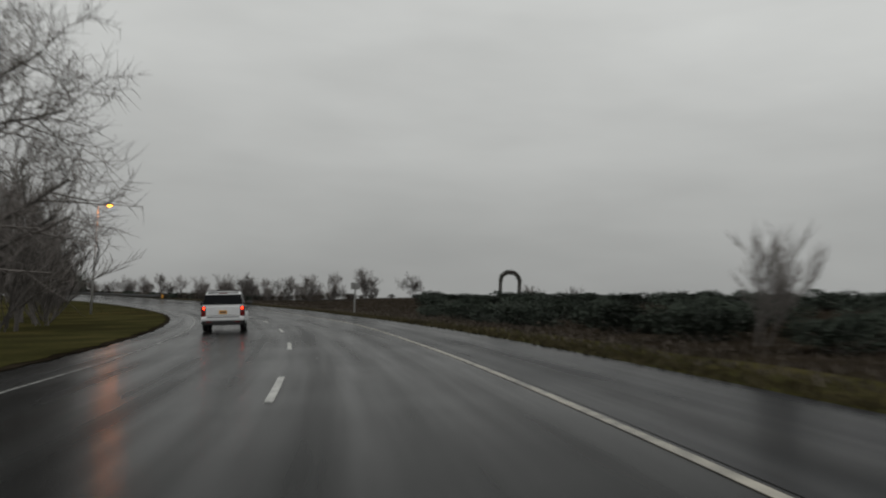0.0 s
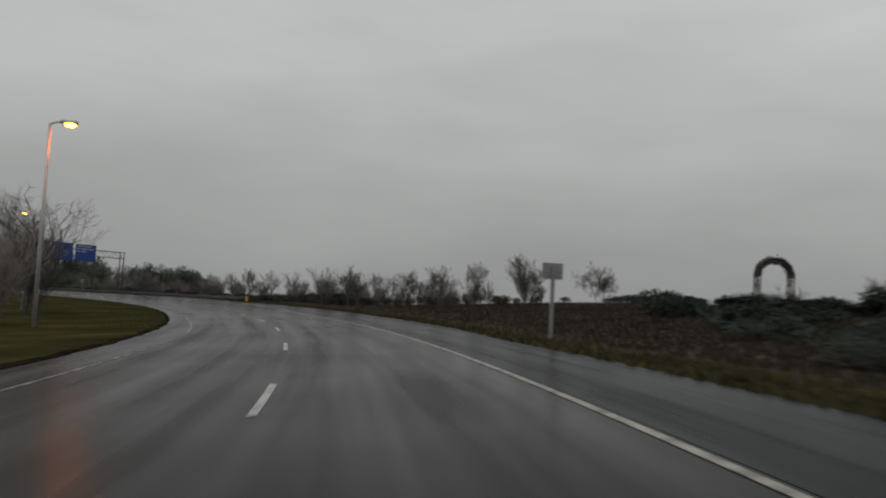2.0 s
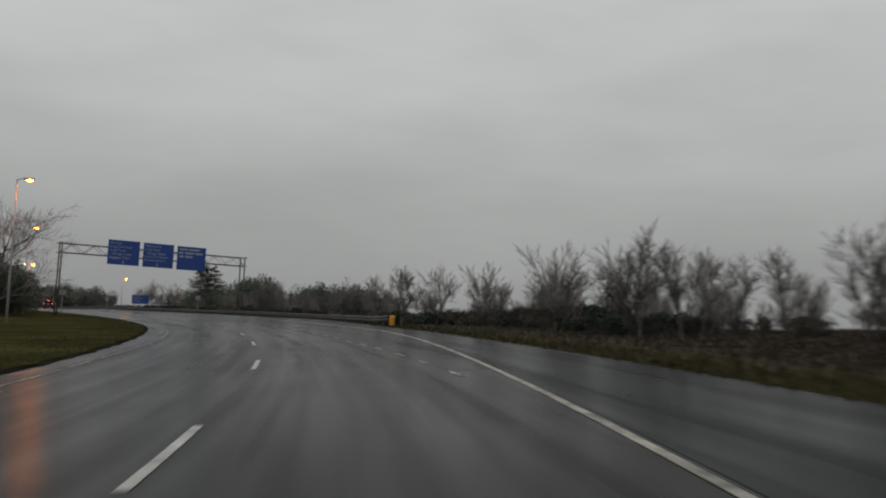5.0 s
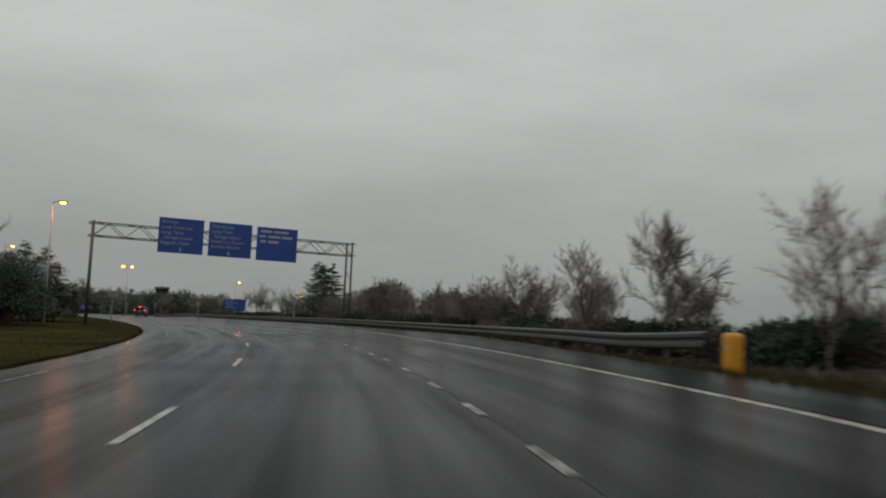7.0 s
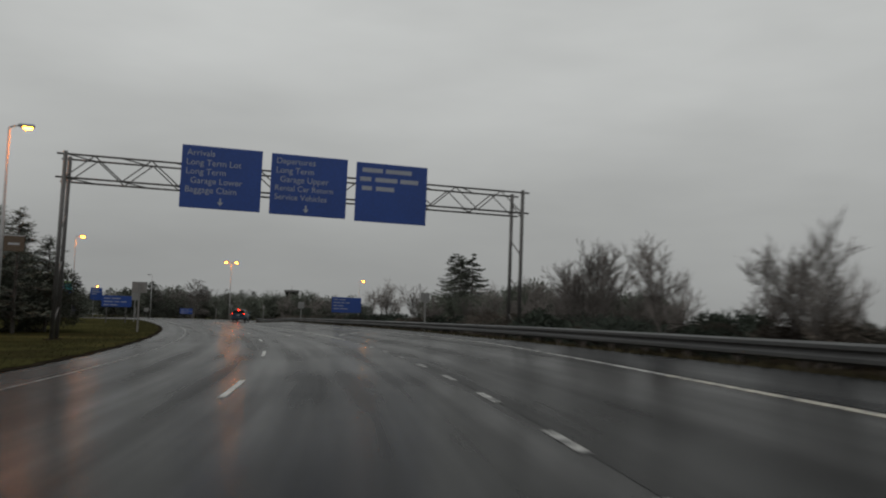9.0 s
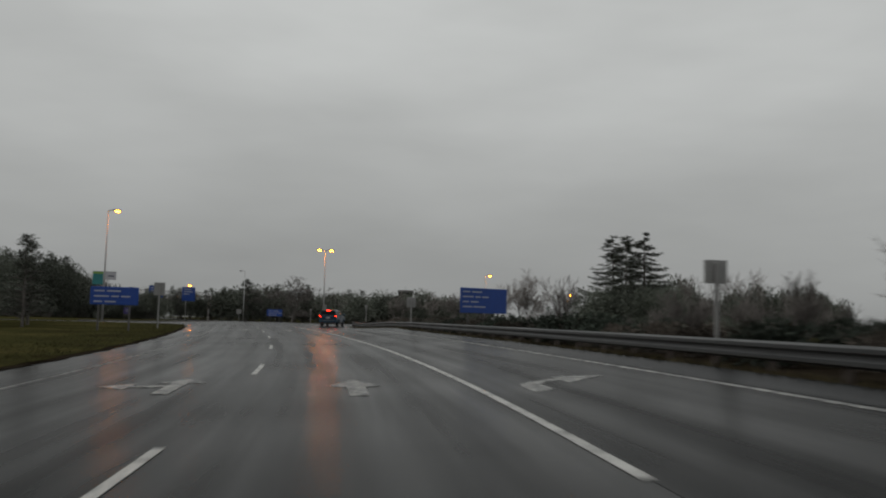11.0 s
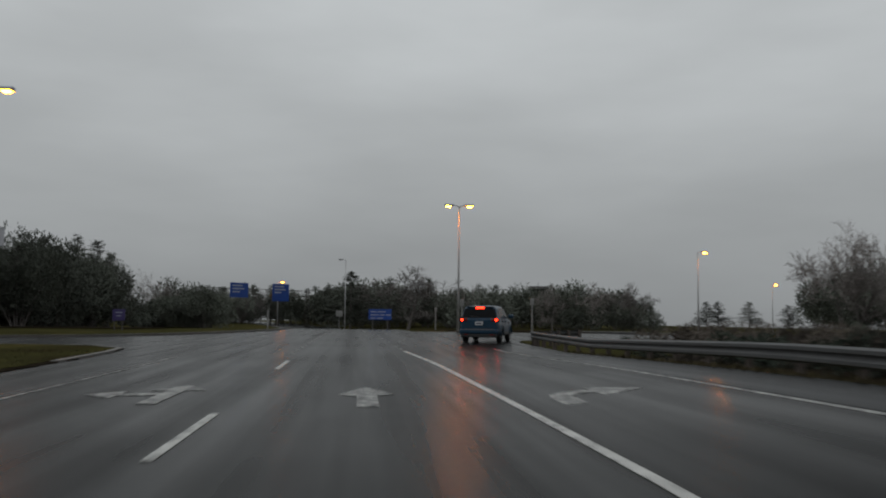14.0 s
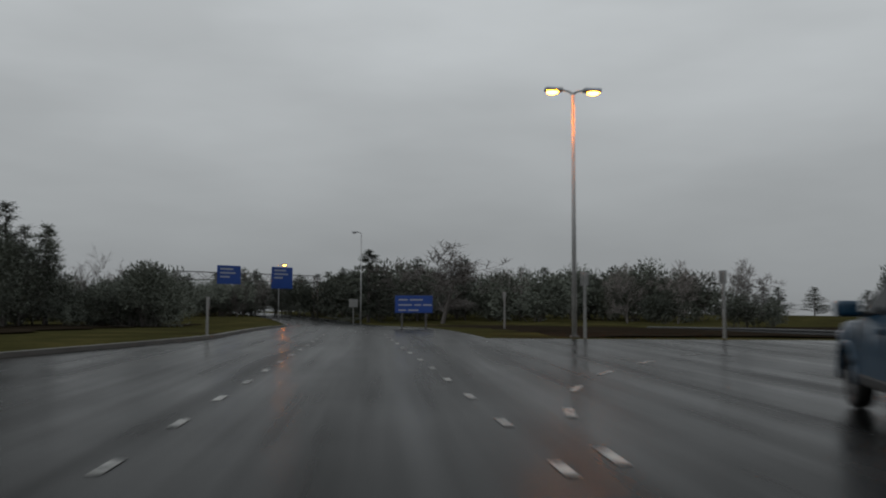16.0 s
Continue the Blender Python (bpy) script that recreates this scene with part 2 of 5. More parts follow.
TWIG = material("wet brown twigs", (0.150, 0.136, 0.128), 0.8, vary=0.3, scale=9, spread=0.35, spec=0.12)
NEEDLE = material("dark evergreen needles", (0.089, 0.098, 0.080), 0.75, vary=0.45, scale=5, spread=0.35, spec=0.12)
JUNIPER = material("blue-green juniper", (0.032, 0.040, 0.031), 0.75, vary=0.45, scale=5, spread=0.3, spec=0.12)
SCRUB = material("brown winter scrub", (0.080, 0.069, 0.059), 0.85, vary=0.45, scale=6, spread=0.35, spec=0.03)
BLADE = material("winter grass blades", (0.043, 0.036, 0.018), 0.8, vary=0.45, scale=1.5, spec=0.12)
BLADE_GREEN = material("damp lawn blades", (0.046, 0.044, 0.017), 0.8, vary=0.45, scale=1.5, spec=0.12)
VINE = material("grey-green vine", (0.05, 0.06, 0.05), 0.8, vary=0.4, scale=9, spec=0.12)
SODIUM = material("lit sodium lamp", (0.9, 0.5, 0.2), 0.3, emit=(1.0, 0.21, 0.004), power=215.0)
CAR_WHITE = material("white car paint", (0.62, 0.63, 0.64), 0.28, vary=0.06, scale=2, coat=0.6)
CAR_BLUE = material("blue car paint", (0.006, 0.030, 0.058), 0.38, 0.0, vary=0.1, scale=2, coat=0.2, spec=0.3)
TRIM_BLACK = material("black car plastic", (0.014, 0.014, 0.014), 0.5, vary=0.2, scale=8)
TRIM_GREY = material("grey car plastic", (0.10, 0.10, 0.105), 0.5, vary=0.2, scale=8)
GLASS_DARK = material("tinted car glass", (0.008, 0.009, 0.010), 0.2, vary=0.1, scale=2, spec=0.05)
TYRE = material("wet tyre rubber", (0.012, 0.012, 0.012), 0.6, vary=0.3, scale=10)
ALLOY = material("alloy wheel", (0.35, 0.35, 0.36), 0.35, 0.9, vary=0.15, scale=6)
RED_LENS = material("red lamp lens", (0.12, 0.006, 0.006), 0.15, vary=0.15, scale=8)
RED_LIT = material("lit red lamp", (0.8, 0.03, 0.02), 0.2, emit=(1.0, 0.022, 0.004), power=13.0)
PLATE = material("amber number plate", (0.60, 0.28, 0.02), 0.4, vary=0.1, scale=9)
PLATE_GREY = material("pale number plate", (0.45, 0.46, 0.46), 0.4, vary=0.1, scale=9)
INK = material("dark ink", (0.02, 0.02, 0.05), 0.5, vary=0.1)
CHROME = material("chrome", (0.6, 0.6, 0.6), 0.12, 1.0, vary=0.05)


# ---- mesh helpers ----
def mesh_from(name, verts, faces, mat, smooth=False):
    me = bpy.data.meshes.new(name)
    me.from_pydata([tuple(v) for v in verts], [], faces)
    me.materials.append(mat)
    if smooth:
        me.polygons.foreach_set("use_smooth", [True] * len(me.polygons))
    me.update()
    return me


def piece(name, me, parent=None, label="", place=None):
    ob = new(name, me)
    if parent is not None:
        ob.parent = parent
    if place is not None:
        ob.matrix_basis = place
    return tagged(ob, label)


def part(name, bm, mat, parent=None, label="", smooth=False, place=None):
    me = bpy.data.meshes.new(name)
    if smooth:
        for f in bm.faces:
            f.smooth = True
    bm.to_mesh(me)
    bm.free()
    me.materials.append(mat)
    return piece(name, me, parent, label, place)


def thing(name, m, label, category, group="", kind=""):
    ob = new(name)
    ob.empty_display_size = 0.2
    ob.matrix_basis = m
    return tagged(ob, label, category, group, kind)


def box(x0, x1, y0, y1, z0, z1, bevel=0.0, seg=2, bm=None):
    bm = bm or bmesh.new()
    r = bmesh.ops.create_cube(bm, size=1.0, matrix=Matrix.Translation(((x0 + x1) / 2, (y0 + y1) / 2, (z0 + z1) / 2)) @ Matrix.Diagonal((x1 - x0, y1 - y0, z1 - z0, 1)))
    if bevel:
        edges = {e for v in r["verts"] for e in v.link_edges}
        bmesh.ops.bevel(bm, geom=list(edges), offset=bevel, segments=seg, affect="EDGES", profile=0.6)
    return bm


def tube(points, radii, sides=6, verts=None, faces=None, cap=True):
    """A tapered tube along points, added to verts and faces."""
    verts = [] if verts is None else verts
    faces = [] if faces is None else faces
    start = len(verts)
    pts = [Vector(p) for p in points]
    for i, p in enumerate(pts):
        d = (pts[min(i + 1, len(pts) - 1)] - pts[max(i - 1, 0)]).normalized()
        a = d.cross(Vector((0, 0, 1)) if abs(d.z) < 0.9 else Vector((1, 0, 0))).normalized()
        b = d.cross(a)
        r = radii[i] if hasattr(radii, "__len__") else radii
        for k in range(sides):
            w = 2 * math.pi * k / sides
            verts.append(p + (a * math.cos(w) + b * math.sin(w)) * r)
    for i in range(len(pts) - 1):
        for k in range(sides):
            q, k2 = start + i * sides, (k + 1) % sides
            faces.append((q + k, q + k2, q + sides + k2, q + sides + k))
    if cap:
        faces.append(tuple(start + k for k in range(sides))[::-1])
        faces.append(tuple(start + (len(pts) - 1) * sides + k for k in range(sides)))
    return verts, faces


def tube_part(name, points, radii, mat, parent, sides=8, label="", place=None):
    v, f = tube(points, radii, sides)
    return piece(name, mesh_from(name, v, f, mat, sides > 4), parent, label, place)


# ---- the line of the road: distance along it, and metres to its right ----
STEP = 0.5
S0, S1 = -110.0, 560.0


def heading(s):
    """Degrees to the left of north."""
    if s < 0:
        return 5.64 + 0.211 * s
    u = min(s, 265.0) / 100
    bend = 0.10 * max(0.0, s - 290.0)
    return (((-1.1296 * u + 2.625) * u + 0.6832) * u + 21.1201) * u + 5.6405 + min(bend, 14.0)


S_TAB = np.arange(S0, S1 + STEP / 2, STEP)
H_TAB = np.radians([heading(s) for s in S_TAB])
_dx, _dy = -np.sin(H_TAB) * STEP, np.cos(H_TAB) * STEP
X_TAB = np.concatenate([[0], np.cumsum((_dx[1:] + _dx[:-1]) / 2)])
Y_TAB = np.concatenate([[0], np.cumsum((_dy[1:] + _dy[:-1]) / 2)])
_zero = int(round(-S0 / STEP))
X_TAB, Y_TAB = X_TAB - X_TAB[_zero] + 0.07, Y_TAB - Y_TAB[_zero]


def smooth(a, b, x):
    t = np.clip((np.asarray(x, float) - a) / (b - a), 0, 1)
    return t * t * (3 - 2 * t)


def right_edge(s):
    """Where the asphalt ends on the right."""
    return np.interp(s, [-110, 12, 28, 47, 58, 66, 80, 101, 112, 130, 137, 152, 173, 184, 228, 236, 248, 258, 266, 272, 275, 277, 278.5, 280, 288, 292, 294, 295.2, 560],
                     [4.97, 4.97, 5.0, 4.85, 4.8, 5.2, 5.4, 5.65, 5.65, 5.8, 6.0, 6.6, 6.1, 6.0, 6.0, 6.2, 6.7, 6.9, 7.1, 7.3, 8.0, 10, 16, 32, 32, 26, 12, 4.0, 3.6])


def left_edge(s):
    """Where the asphalt ends on the left."""
    return np.interp(s, [-110, 62, 75, 91, 112, 130, 152, 163, 182, 212, 228, 245, 257, 260, 262.5, 264.5, 266, 267, 271.5, 273, 276, 280, 284, 290, 295, 560],
                     [-5.9, -5.9, -5.98, -6.3, -6.55, -6.75, -6.85, -6.9, -6.85, -6.75, -6.75, -6.9, -7.2, -7.3, -7.6, -9, -14, -70, -70, -18, -12.5, -10, -8.4, -6.7, -5.5, -5.5])


def level(s, off):
    """Height of the finished surface: the outer side of the bend is banked up, and a bank follows the verge."""
    s, off = np.asarray(s, float), np.asarray(off, float)
    tilt = np.interp(s, [-110, 75, 120, 180, 220, 262], [0.062, 0.062, 0.03, 0.03, 0.015, 0.0])
    k = np.interp(s, [-110, 75, 120, 240, 262], [0.0, 0.0, 0.10, 0.10, 0.0])
    edge = 6.9
    z = tilt * (np.clip(off, -12.0, edge) + 1.3) + k * (np.clip(off, 2.4, edge) - 2.4)
    bank = 1.27 * (1 - smooth(82, 136, s)) + 0.15
    bank = bank * (1 - smooth(248, 264, s))
    z = z + bank * smooth(edge, 23.0, off) - 1.6 * smooth(26, 60, off) * (1 - smooth(248, 264, s))
    drop = smooth(127, 140, s) * (1 - smooth(273, 277, s))
    z = z - (0.38 - 0.13 * smooth(240, 250, s)) * drop * smooth(0.0, 0.9, off - right_edge(s))
    z = z - 0.75 * smooth(17, 24, off) * smooth(288, 296, s) * (1 - smooth(340, 360, s))
    z = z - 1.25 * smooth(293, 375, s)
    return z


def at(s, off, up=0.0, turn=0.0):
    """The pose on the surface at s along the road and off to its right, y along the road."""
    i = (s - S0) / STEP
    k = int(min(max(i, 0), len(S_TAB) - 2))
    f = i - k
    h = H_TAB[k] * (1 - f) + H_TAB[k + 1] * f
    x, y = X_TAB[k] * (1 - f) + X_TAB[k + 1] * f, Y_TAB[k] * (1 - f) + Y_TAB[k + 1] * f
    return pose(x + math.cos(h) * off, y + math.sin(h) * off, float(level(s, off)) + up, 0, 0, math.degrees(h) + turn)


def far_fall(x, y, z):
    """The ground far from the road sinks towards the horizon."""
    out = np.maximum(np.abs(x + 135) - 260, np.abs(y - 150) - 240)
    k = np.clip(out / 80, 0, 1)
    return np.where(out > 0, z * (1 - k) - 1.3 * k - 0.019 * out, z)


def beyond(d, off, up=0.0, turn=0.0):
    """A pose past the junction: d along the straight line that leads through it, off to its right."""
    m = at(265.0, 0.0)
    x, y = (m @ Vector((off, d - 265.0, 0))).xy
    s, o = locate([x], [y])
    return pose(x, y, float(far_fall(x, y, level(s, o)[0])) + up, 0, 0, heading(265.0) + turn)


def spot(s, off, up=0.0):
    return at(s, off, up).translation


def locate(x, y):
    """s and off of points of the plan."""
    x, y = np.asarray(x, float), np.asarray(y, float)
    s, off = np.empty_like(x), np.empty_like(x)
    for i in range(0, len(x), 2000):
        d2 = (x[i:i + 2000, None] - X_TAB[None]) ** 2 + (y[i:i + 2000, None] - Y_TAB[None]) ** 2
        k = d2.argmin(1)
        wx, wy = x[i:i + 2000] - X_TAB[k], y[i:i + 2000] - Y_TAB[k]
        s[i:i + 2000] = S_TAB[k] - wx * np.sin(H_TAB[k]) + wy * np.cos(H_TAB[k])
        off[i:i + 2000] = wx * np.cos(H_TAB[k]) + wy * np.sin(H_TAB[k])
    return s, off


# ---- ground, road, kerb ----
def axis_steps(lo, hi, fine, far):
    mid = list(np.arange(lo, hi + fine / 2, fine))
    out, d, v = [], fine * 1.6, hi
    while v < far:
        v += d
        d *= 1.6
        out.append(v)
    low, d, v = [], fine * 1.6, lo
    while v > -far:
        v -= d
        d *= 1.6
        low.append(v)
    return np.array(low[::-1] + mid + out)


gx, gy = axis_steps(-330, 60, 2.5, 3500), axis_steps(-30, 330, 2.5, 3500)
GX, GY = np.meshgrid(gx, gy)
gs, go = locate(GX.ravel(), GY.ravel())
gz = level(gs, go)
under = (go > left_edge(gs) - 1.5) & (go < right_edge(gs) + 0.2) & (gs > S0) & (gs < S1 - 5)
gz = gz - np.where(under, np.where(gs > 252, 0.045, 0.22), 0.03)
gz = far_fall(GX.ravel(), GY.ravel(), gz)
nx, ny = len(gx), len(gy)
gf = [(j * nx + i, j * nx + i + 1, (j + 1) * nx + i + 1, (j + 1) * nx + i) for j in range(ny - 1) for i in range(nx - 1)]
tagged(piece("ground", mesh_from("ground", np.stack([GX.ravel(), GY.ravel(), gz], 1), gf, TURF, True)),
       "dull winter grass ground rising into a low brown bank", "ground", kind="structure")


def strip(name, s_list, lefts, rights, mat, cols, up, label, category, kind="structure", thick=0.0, mid=None, tuck=0.0):
    """A sheet along the road between two edges, with its distances as UV."""
    v, f, uv = [], [], []
    for s, a, b in zip(s_list, lefts, rights):
        for c in range(cols + 1):
            o = a + (b - a) * c / cols
            if mid is not None:
                o = a + (mid - a) * 2 * c / cols if 2 * c <= cols else mid + (b - mid) * (2 * c / cols - 1)
            v.append(spot(s, o, up - (tuck if c == 0 else 0.0)))
            uv.append((s, o))
    n = len(s_list)
    for i in range(n - 1):
        for c in range(cols):
            q = i * (cols + 1) + c
            f.append((q, q + 1, q + cols + 2, q + cols + 1))
    if thick:
        m = len(v)
        v += [p - Vector((0, 0, thick)) for p in v]
        for i in range(n - 1):
            a, b = i * (cols + 1), (i + 1) * (cols + 1)
            f.append((a, b, b + m, a + m))
            f.append((b + cols, a + cols, a + cols + m, b + cols + m))
        f.append(tuple(range(cols + 1)) + tuple(m + c for c in range(cols, -1, -1)))
        last = (n - 1) * (cols + 1)
        f.append(tuple(last + c for c in range(cols, -1, -1)) + tuple(m + last + c for c in range(cols + 1)))
        uv = uv + uv
    me = mesh_from(name, v, f, mat, not thick)
    layer = me.uv_layers.new(name="road")
    for lp in me.loops:
        layer.data[lp.index].uv = uv[lp.vertex_index]
    return tagged(piece(name, me), label, category, kind=kind)


rs = list(np.concatenate([np.arange(-70, 254, 2.0), np.arange(254, 300, 0.5), np.arange(300, 540, 4.0)]))
strip("road", rs, left_edge(rs), right_edge(rs), ASPHALT, 24, 0.0, "rain-wet dark asphalt road with worn wheel tracks", "road", mid=2.4)


def marking(name, s0, s1, off, width, mat, label, step=2.0):
    n = max(2, int((s1 - s0) / step) + 1)
    ss = np.linspace(s0, s1, n)
    oo = np.array([off(s) for s in ss]) if callable(off) else np.full(n, off)
    return strip(name, ss, oo - width / 2, oo + width / 2, mat, 1, 0.008, label, "road marking", thick=0.005)


def lane_line(s):
    return float(np.interp(s, [-75, 24, 46, 57, 98, 107, 117, 130, 144, 155, 168, 206, 218, 256, 370], [-0.88, -0.86, -0.96, -1.12, -1.62, -1.70, -1.95, -2.04, -2.03, -1.91, -1.78, -1.65, -1.71, -1.8, -2.0]))


def edge_right(s):
    return float(np.interp(s, [-75, 24, 38, 60, 89, 100, 107, 117, 127, 144, 165, 171, 180, 206, 230, 244, 251, 258, 264],
                           [2.36, 2.38, 2.57, 2.45, 2.29, 2.95, 3.43, 4.15, 4.68, 4.75, 4.89, 5.03, 5.23, 5.0, 4.95, 5.1, 5.2, 4.96, 4.9]))


def edge_left(s):
    return float(np.interp(s, [-75, 38, 67, 84, 107, 134, 155, 168, 228, 253], [-4.54, -4.54, -4.47, -5.18, -5.71, -5.64, -5.96, -5.46, -5.19, -4.95]))


def turn_line(s):
    return float(np.interp(s, [100, 110, 120, 134, 150, 166, 200, 240, 255, 262.2, 272, 281, 295, 320], [2.22, 2.06, 1.78, 1.76, 1.85, 2.02, 2.15, 2.15, 1.89, 1.55, 1.4, 1.1, 0.5, 0.4]))


ss_list = list(np.arange(-60, 264, 2.0))
strip("shoulder", ss_list, [edge_right(s) + 0.12 for s in ss_list], right_edge(ss_list) - 0.02, SHOULDER, 6, 0.004, "smooth blue-grey wet asphalt shoulder", "road shoulder")
# overlay on the turning lane, its dimmer reflection put into the asphalt tone
tl_list = list(np.arange(102, 268, 2.0))
strip("turning_lane", tl_list, [turn_line(s) + 0.02 for s in tl_list], [edge_right(min(s, 264.0)) + 0.1 for s in tl_list], LANE, 6, 0.003, "wet turning lane asphalt toned down for dim tree reflections", "road")
gs_list = list(np.arange(40, 258, 2.0))
strip("shoulder_left", gs_list, left_edge(gs_list) + 0.02, [edge_left(s) - 0.1 for s in gs_list], GUTTER, 2, 0.004, "pale worn asphalt shoulder beside the lawn", "road shoulder")
marking("edge_line_right", -60, 166, edge_right, 0.105, PAINT_CREAM, "worn cream edge line on wet asphalt")
marking("edge_line_right", 166, 264, edge_right, 0.09, PAINT_FAINT, "rubbed pale edge line beside the turning lane")
marking("edge_line_left", -60, 258, edge_left, 0.07, PAINT_FAINT, "rubbed pale edge line beside the grass island")
marking("turn_lane_line", 193.0, 262.2, turn_line, 0.125, PAINT_WHITE, "solid white line of the turning lane")
for start in [-26.2, -14.0, -1.8, 10.1, 20.8, 31.6, 43.6, 55.0, 67.0, 79.1, 91.2, 103.5, 116.2, 128.0, 140.4, 153.0, 166.1, 178.7, 191.5, 204.2, 216.6, 228.9, 241.1, 252.8]:
    tagged(marking("lane_dash", start, start + 3.3, lane_line, 0.105, PAINT_WHITE, "white lane dash on wet asphalt", 0.9), group="lane dashes")
for s in [100.6, 104.5, 108.1, 112.2, 115.4, 118.8, 122.8, 126.1, 130.0, 133.7, 137.8, 142.0, 145.6, 149.5, 153.1, 157.3, 160.6, 164.9, 168.8, 172.6, 176.4, 180.2, 184.0, 187.8]:
    tagged(marking("turn_dash", s, s + 1.4, turn_line, 0.12, PAINT_FAINT, "short white dash of a dotted lane line", 0.6), group="turning lane dashes")
for k in range(20):
    s = 257.7 + 2.3 * k
    tagged(marking("guide_dash", s, s + 0.55, -1.97, 0.11, PAINT_FAINT, "short white guide dash through the junction", 0.6), group="junction guide dashes")
for k in range(15):
    s = 263.8 + 2.47 * k
    tagged(marking("guide_dash_right", s, s + 0.55, turn_line, 0.11, PAINT_FAINT, "short white guide dash through the junction", 0.6), group="junction guide dashes")
for k in range(6):
    s = 271.6 + 2.7 * k
    tagged(marking("guide_dash_turn", s, s + 0.8, lambda q: 1.9 + 0.03 * (q - 271.6) ** 2, 0.12, PAINT_FAINT, "short white guide dash of the right turn", 0.6), group="junction guide dashes")


def arrow(s, off, shape, label):
    """A painted lane arrow, built from a flat outline with a little thickness."""
    bm = bmesh.new()
    lo = [bm.verts.new((x, y, 0)) for x, y in shape]
    face = bm.faces.new(lo)
    ext = bmesh.ops.extrude_face_region(bm, geom=[face])
    for v in ext["geom"]:
        if isinstance(v, bmesh.types.BMVert):
            v.co.z += 0.005
    bmesh.ops.recalc_face_normals(bm, faces=bm.faces)
    ob = part("lane_arrow", bm, PAINT_FAINT, None, "", place=at(s, off, 0.004))
    slope = (float(level(s, off + 0.3)) - float(level(s, off - 0.3))) / 0.6
    ob.matrix_basis = ob.matrix_basis @ pose(0, 0, 0, 0, -math.degrees(math.atan(slope)), 0)
    return tagged(ob, label, "road marking", "lane arrows", "structure")


STRAIGHT = [(-0.15, -1.5), (0.15, -1.5), (0.15, -0.05), (0.42, 0.2), (0.0, 1.5), (-0.42, 0.2), (-0.15, -0.05)]
TURN_R = [(-0.62, -1.1), (-0.3, -1.1), (-0.3, -0.15), (-0.15, 0.12), (0.1, 0.15), (0.14, -0.35), (0.86, 0.2), (0.14, 0.8), (0.14, 0.5), (-0.3, 0.45), (-0.55, 0.15), (-0.62, -0.2)]
BOTH_L = [(0.27, -1.5), (0.53, -1.5), (0.53, 0.5), (0.84, 0.5), (0.4, 1.5), (0.0, 0.5), (0.27, 0.5), (0.27, 0.1), (0.05, -0.02), (-0.3, -0.02), (-0.3, 0.4), (-0.8, -0.15), (-0.3, -0.7), (-0.3, -0.32), (0.1, -0.3), (0.27, -0.24)]
for s_arrow, o_arrow in ((201.1, 0.22), (246.6, 0.08)):
    arrow(s_arrow, o_arrow, STRAIGHT, "white straight-ahead arrow painted on wet asphalt")
    arrow(s_arrow + 0.5, o_arrow - 3.35, BOTH_L, "white straight and left arrow painted on wet asphalt")
    arrow(s_arrow - 0.5, o_arrow + 3.23, TURN_R, "white right-turn arrow painted on wet asphalt")

# grass verge beside the asphalt
vs_list = list(np.arange(-60, 262, 1.5)) + list(np.arange(262, 279.6, 0.5))
strip("verge", vs_list, right_edge(vs_list) - 0.04, right_edge(vs_list) + 3.6, TURF, 8, -0.006, "damp straw-green grass verge along the road", "verge")
# dark undergrowth on the bank and behind the guard rail
us = list(np.arange(-60, 265.1, 1.5))
near = [float(np.interp(s, [-60, 60, 84, 110, 134, 150, 236, 246, 266], [1.0, 0.85, 1.1, 1.3, 1.1, 0.25, 0.25, 1.6, 2.4])) + 0.22 * math.sin(s * 0.9) * math.sin(s * 0.23 + 1) * (s < 134) for s in us]
strip("bank_undergrowth", us, right_edge(us) + np.array(near), right_edge(us) + 34, SOIL, 26, 0.045, "dark brown winter undergrowth covering the bank", "bank", tuck=0.16)

fs = list(np.arange(296.5, 352, 2.5))
strip("far_undergrowth_right", fs, right_edge(fs) + 1.6 + 0.5 * np.sin(np.array(fs)), right_edge(fs) + 75, SOIL, 24, 0.04, "dark brown winter undergrowth beyond the junction", "bank", tuck=0.16)
fs = list(np.arange(297, 372, 2.5))
strip("far_undergrowth_left", fs, left_edge(fs) - 62, left_edge(fs) - 9.5 - 0.8 * np.sin(np.array(fs) * 0.7), SOIL, 22, 0.04, "dark undergrowth below the evergreens beyond the junction", "bank")

# kerb and raised lawn of the island
ks = list(np.arange(10, 252.1, 1.0)) + list(np.arange(252.5, 266.1, 0.5))
le = left_edge(ks)
mud = np.array([0.10 * math.sin(s * 1.7) * math.sin(s * 0.61 + 2) + 0.05 * math.sin(s * 4.1) for s in ks])
strip("lawn_edge", ks, le - 0.42, le + 0.03 + mud * 0.6, SOIL, 2, 0.03, "dark muddy edge of the grass island", "lawn edge", thick=0.12)
strip("island_lawn", ks, np.maximum(le - 45, -60), le - 0.22 + mud, TURF, 14, 0.042, "damp green-brown lawn of the island beside the road", "lawn")
ks = list(np.arange(255, 266.1, 0.5))
le = left_edge(ks)
strip("kerb", ks, le - 0.14, le + 0.05, CONCRETE, 1, 0.06, "damp grey concrete kerb round the tip of the island", "kerb", thick=0.2)
ks = list(np.arange(273.2, 290, 0.5)) + list(np.arange(290, 400, 3.0))
le = left_edge(ks)
strip("kerb_far", ks, le - 0.16, le + 0.02, CONCRETE, 1, 0.12, "damp grey concrete kerb beyond the junction", "kerb", thick=0.2)


# ---- street furniture ----
GLYPHS = {}


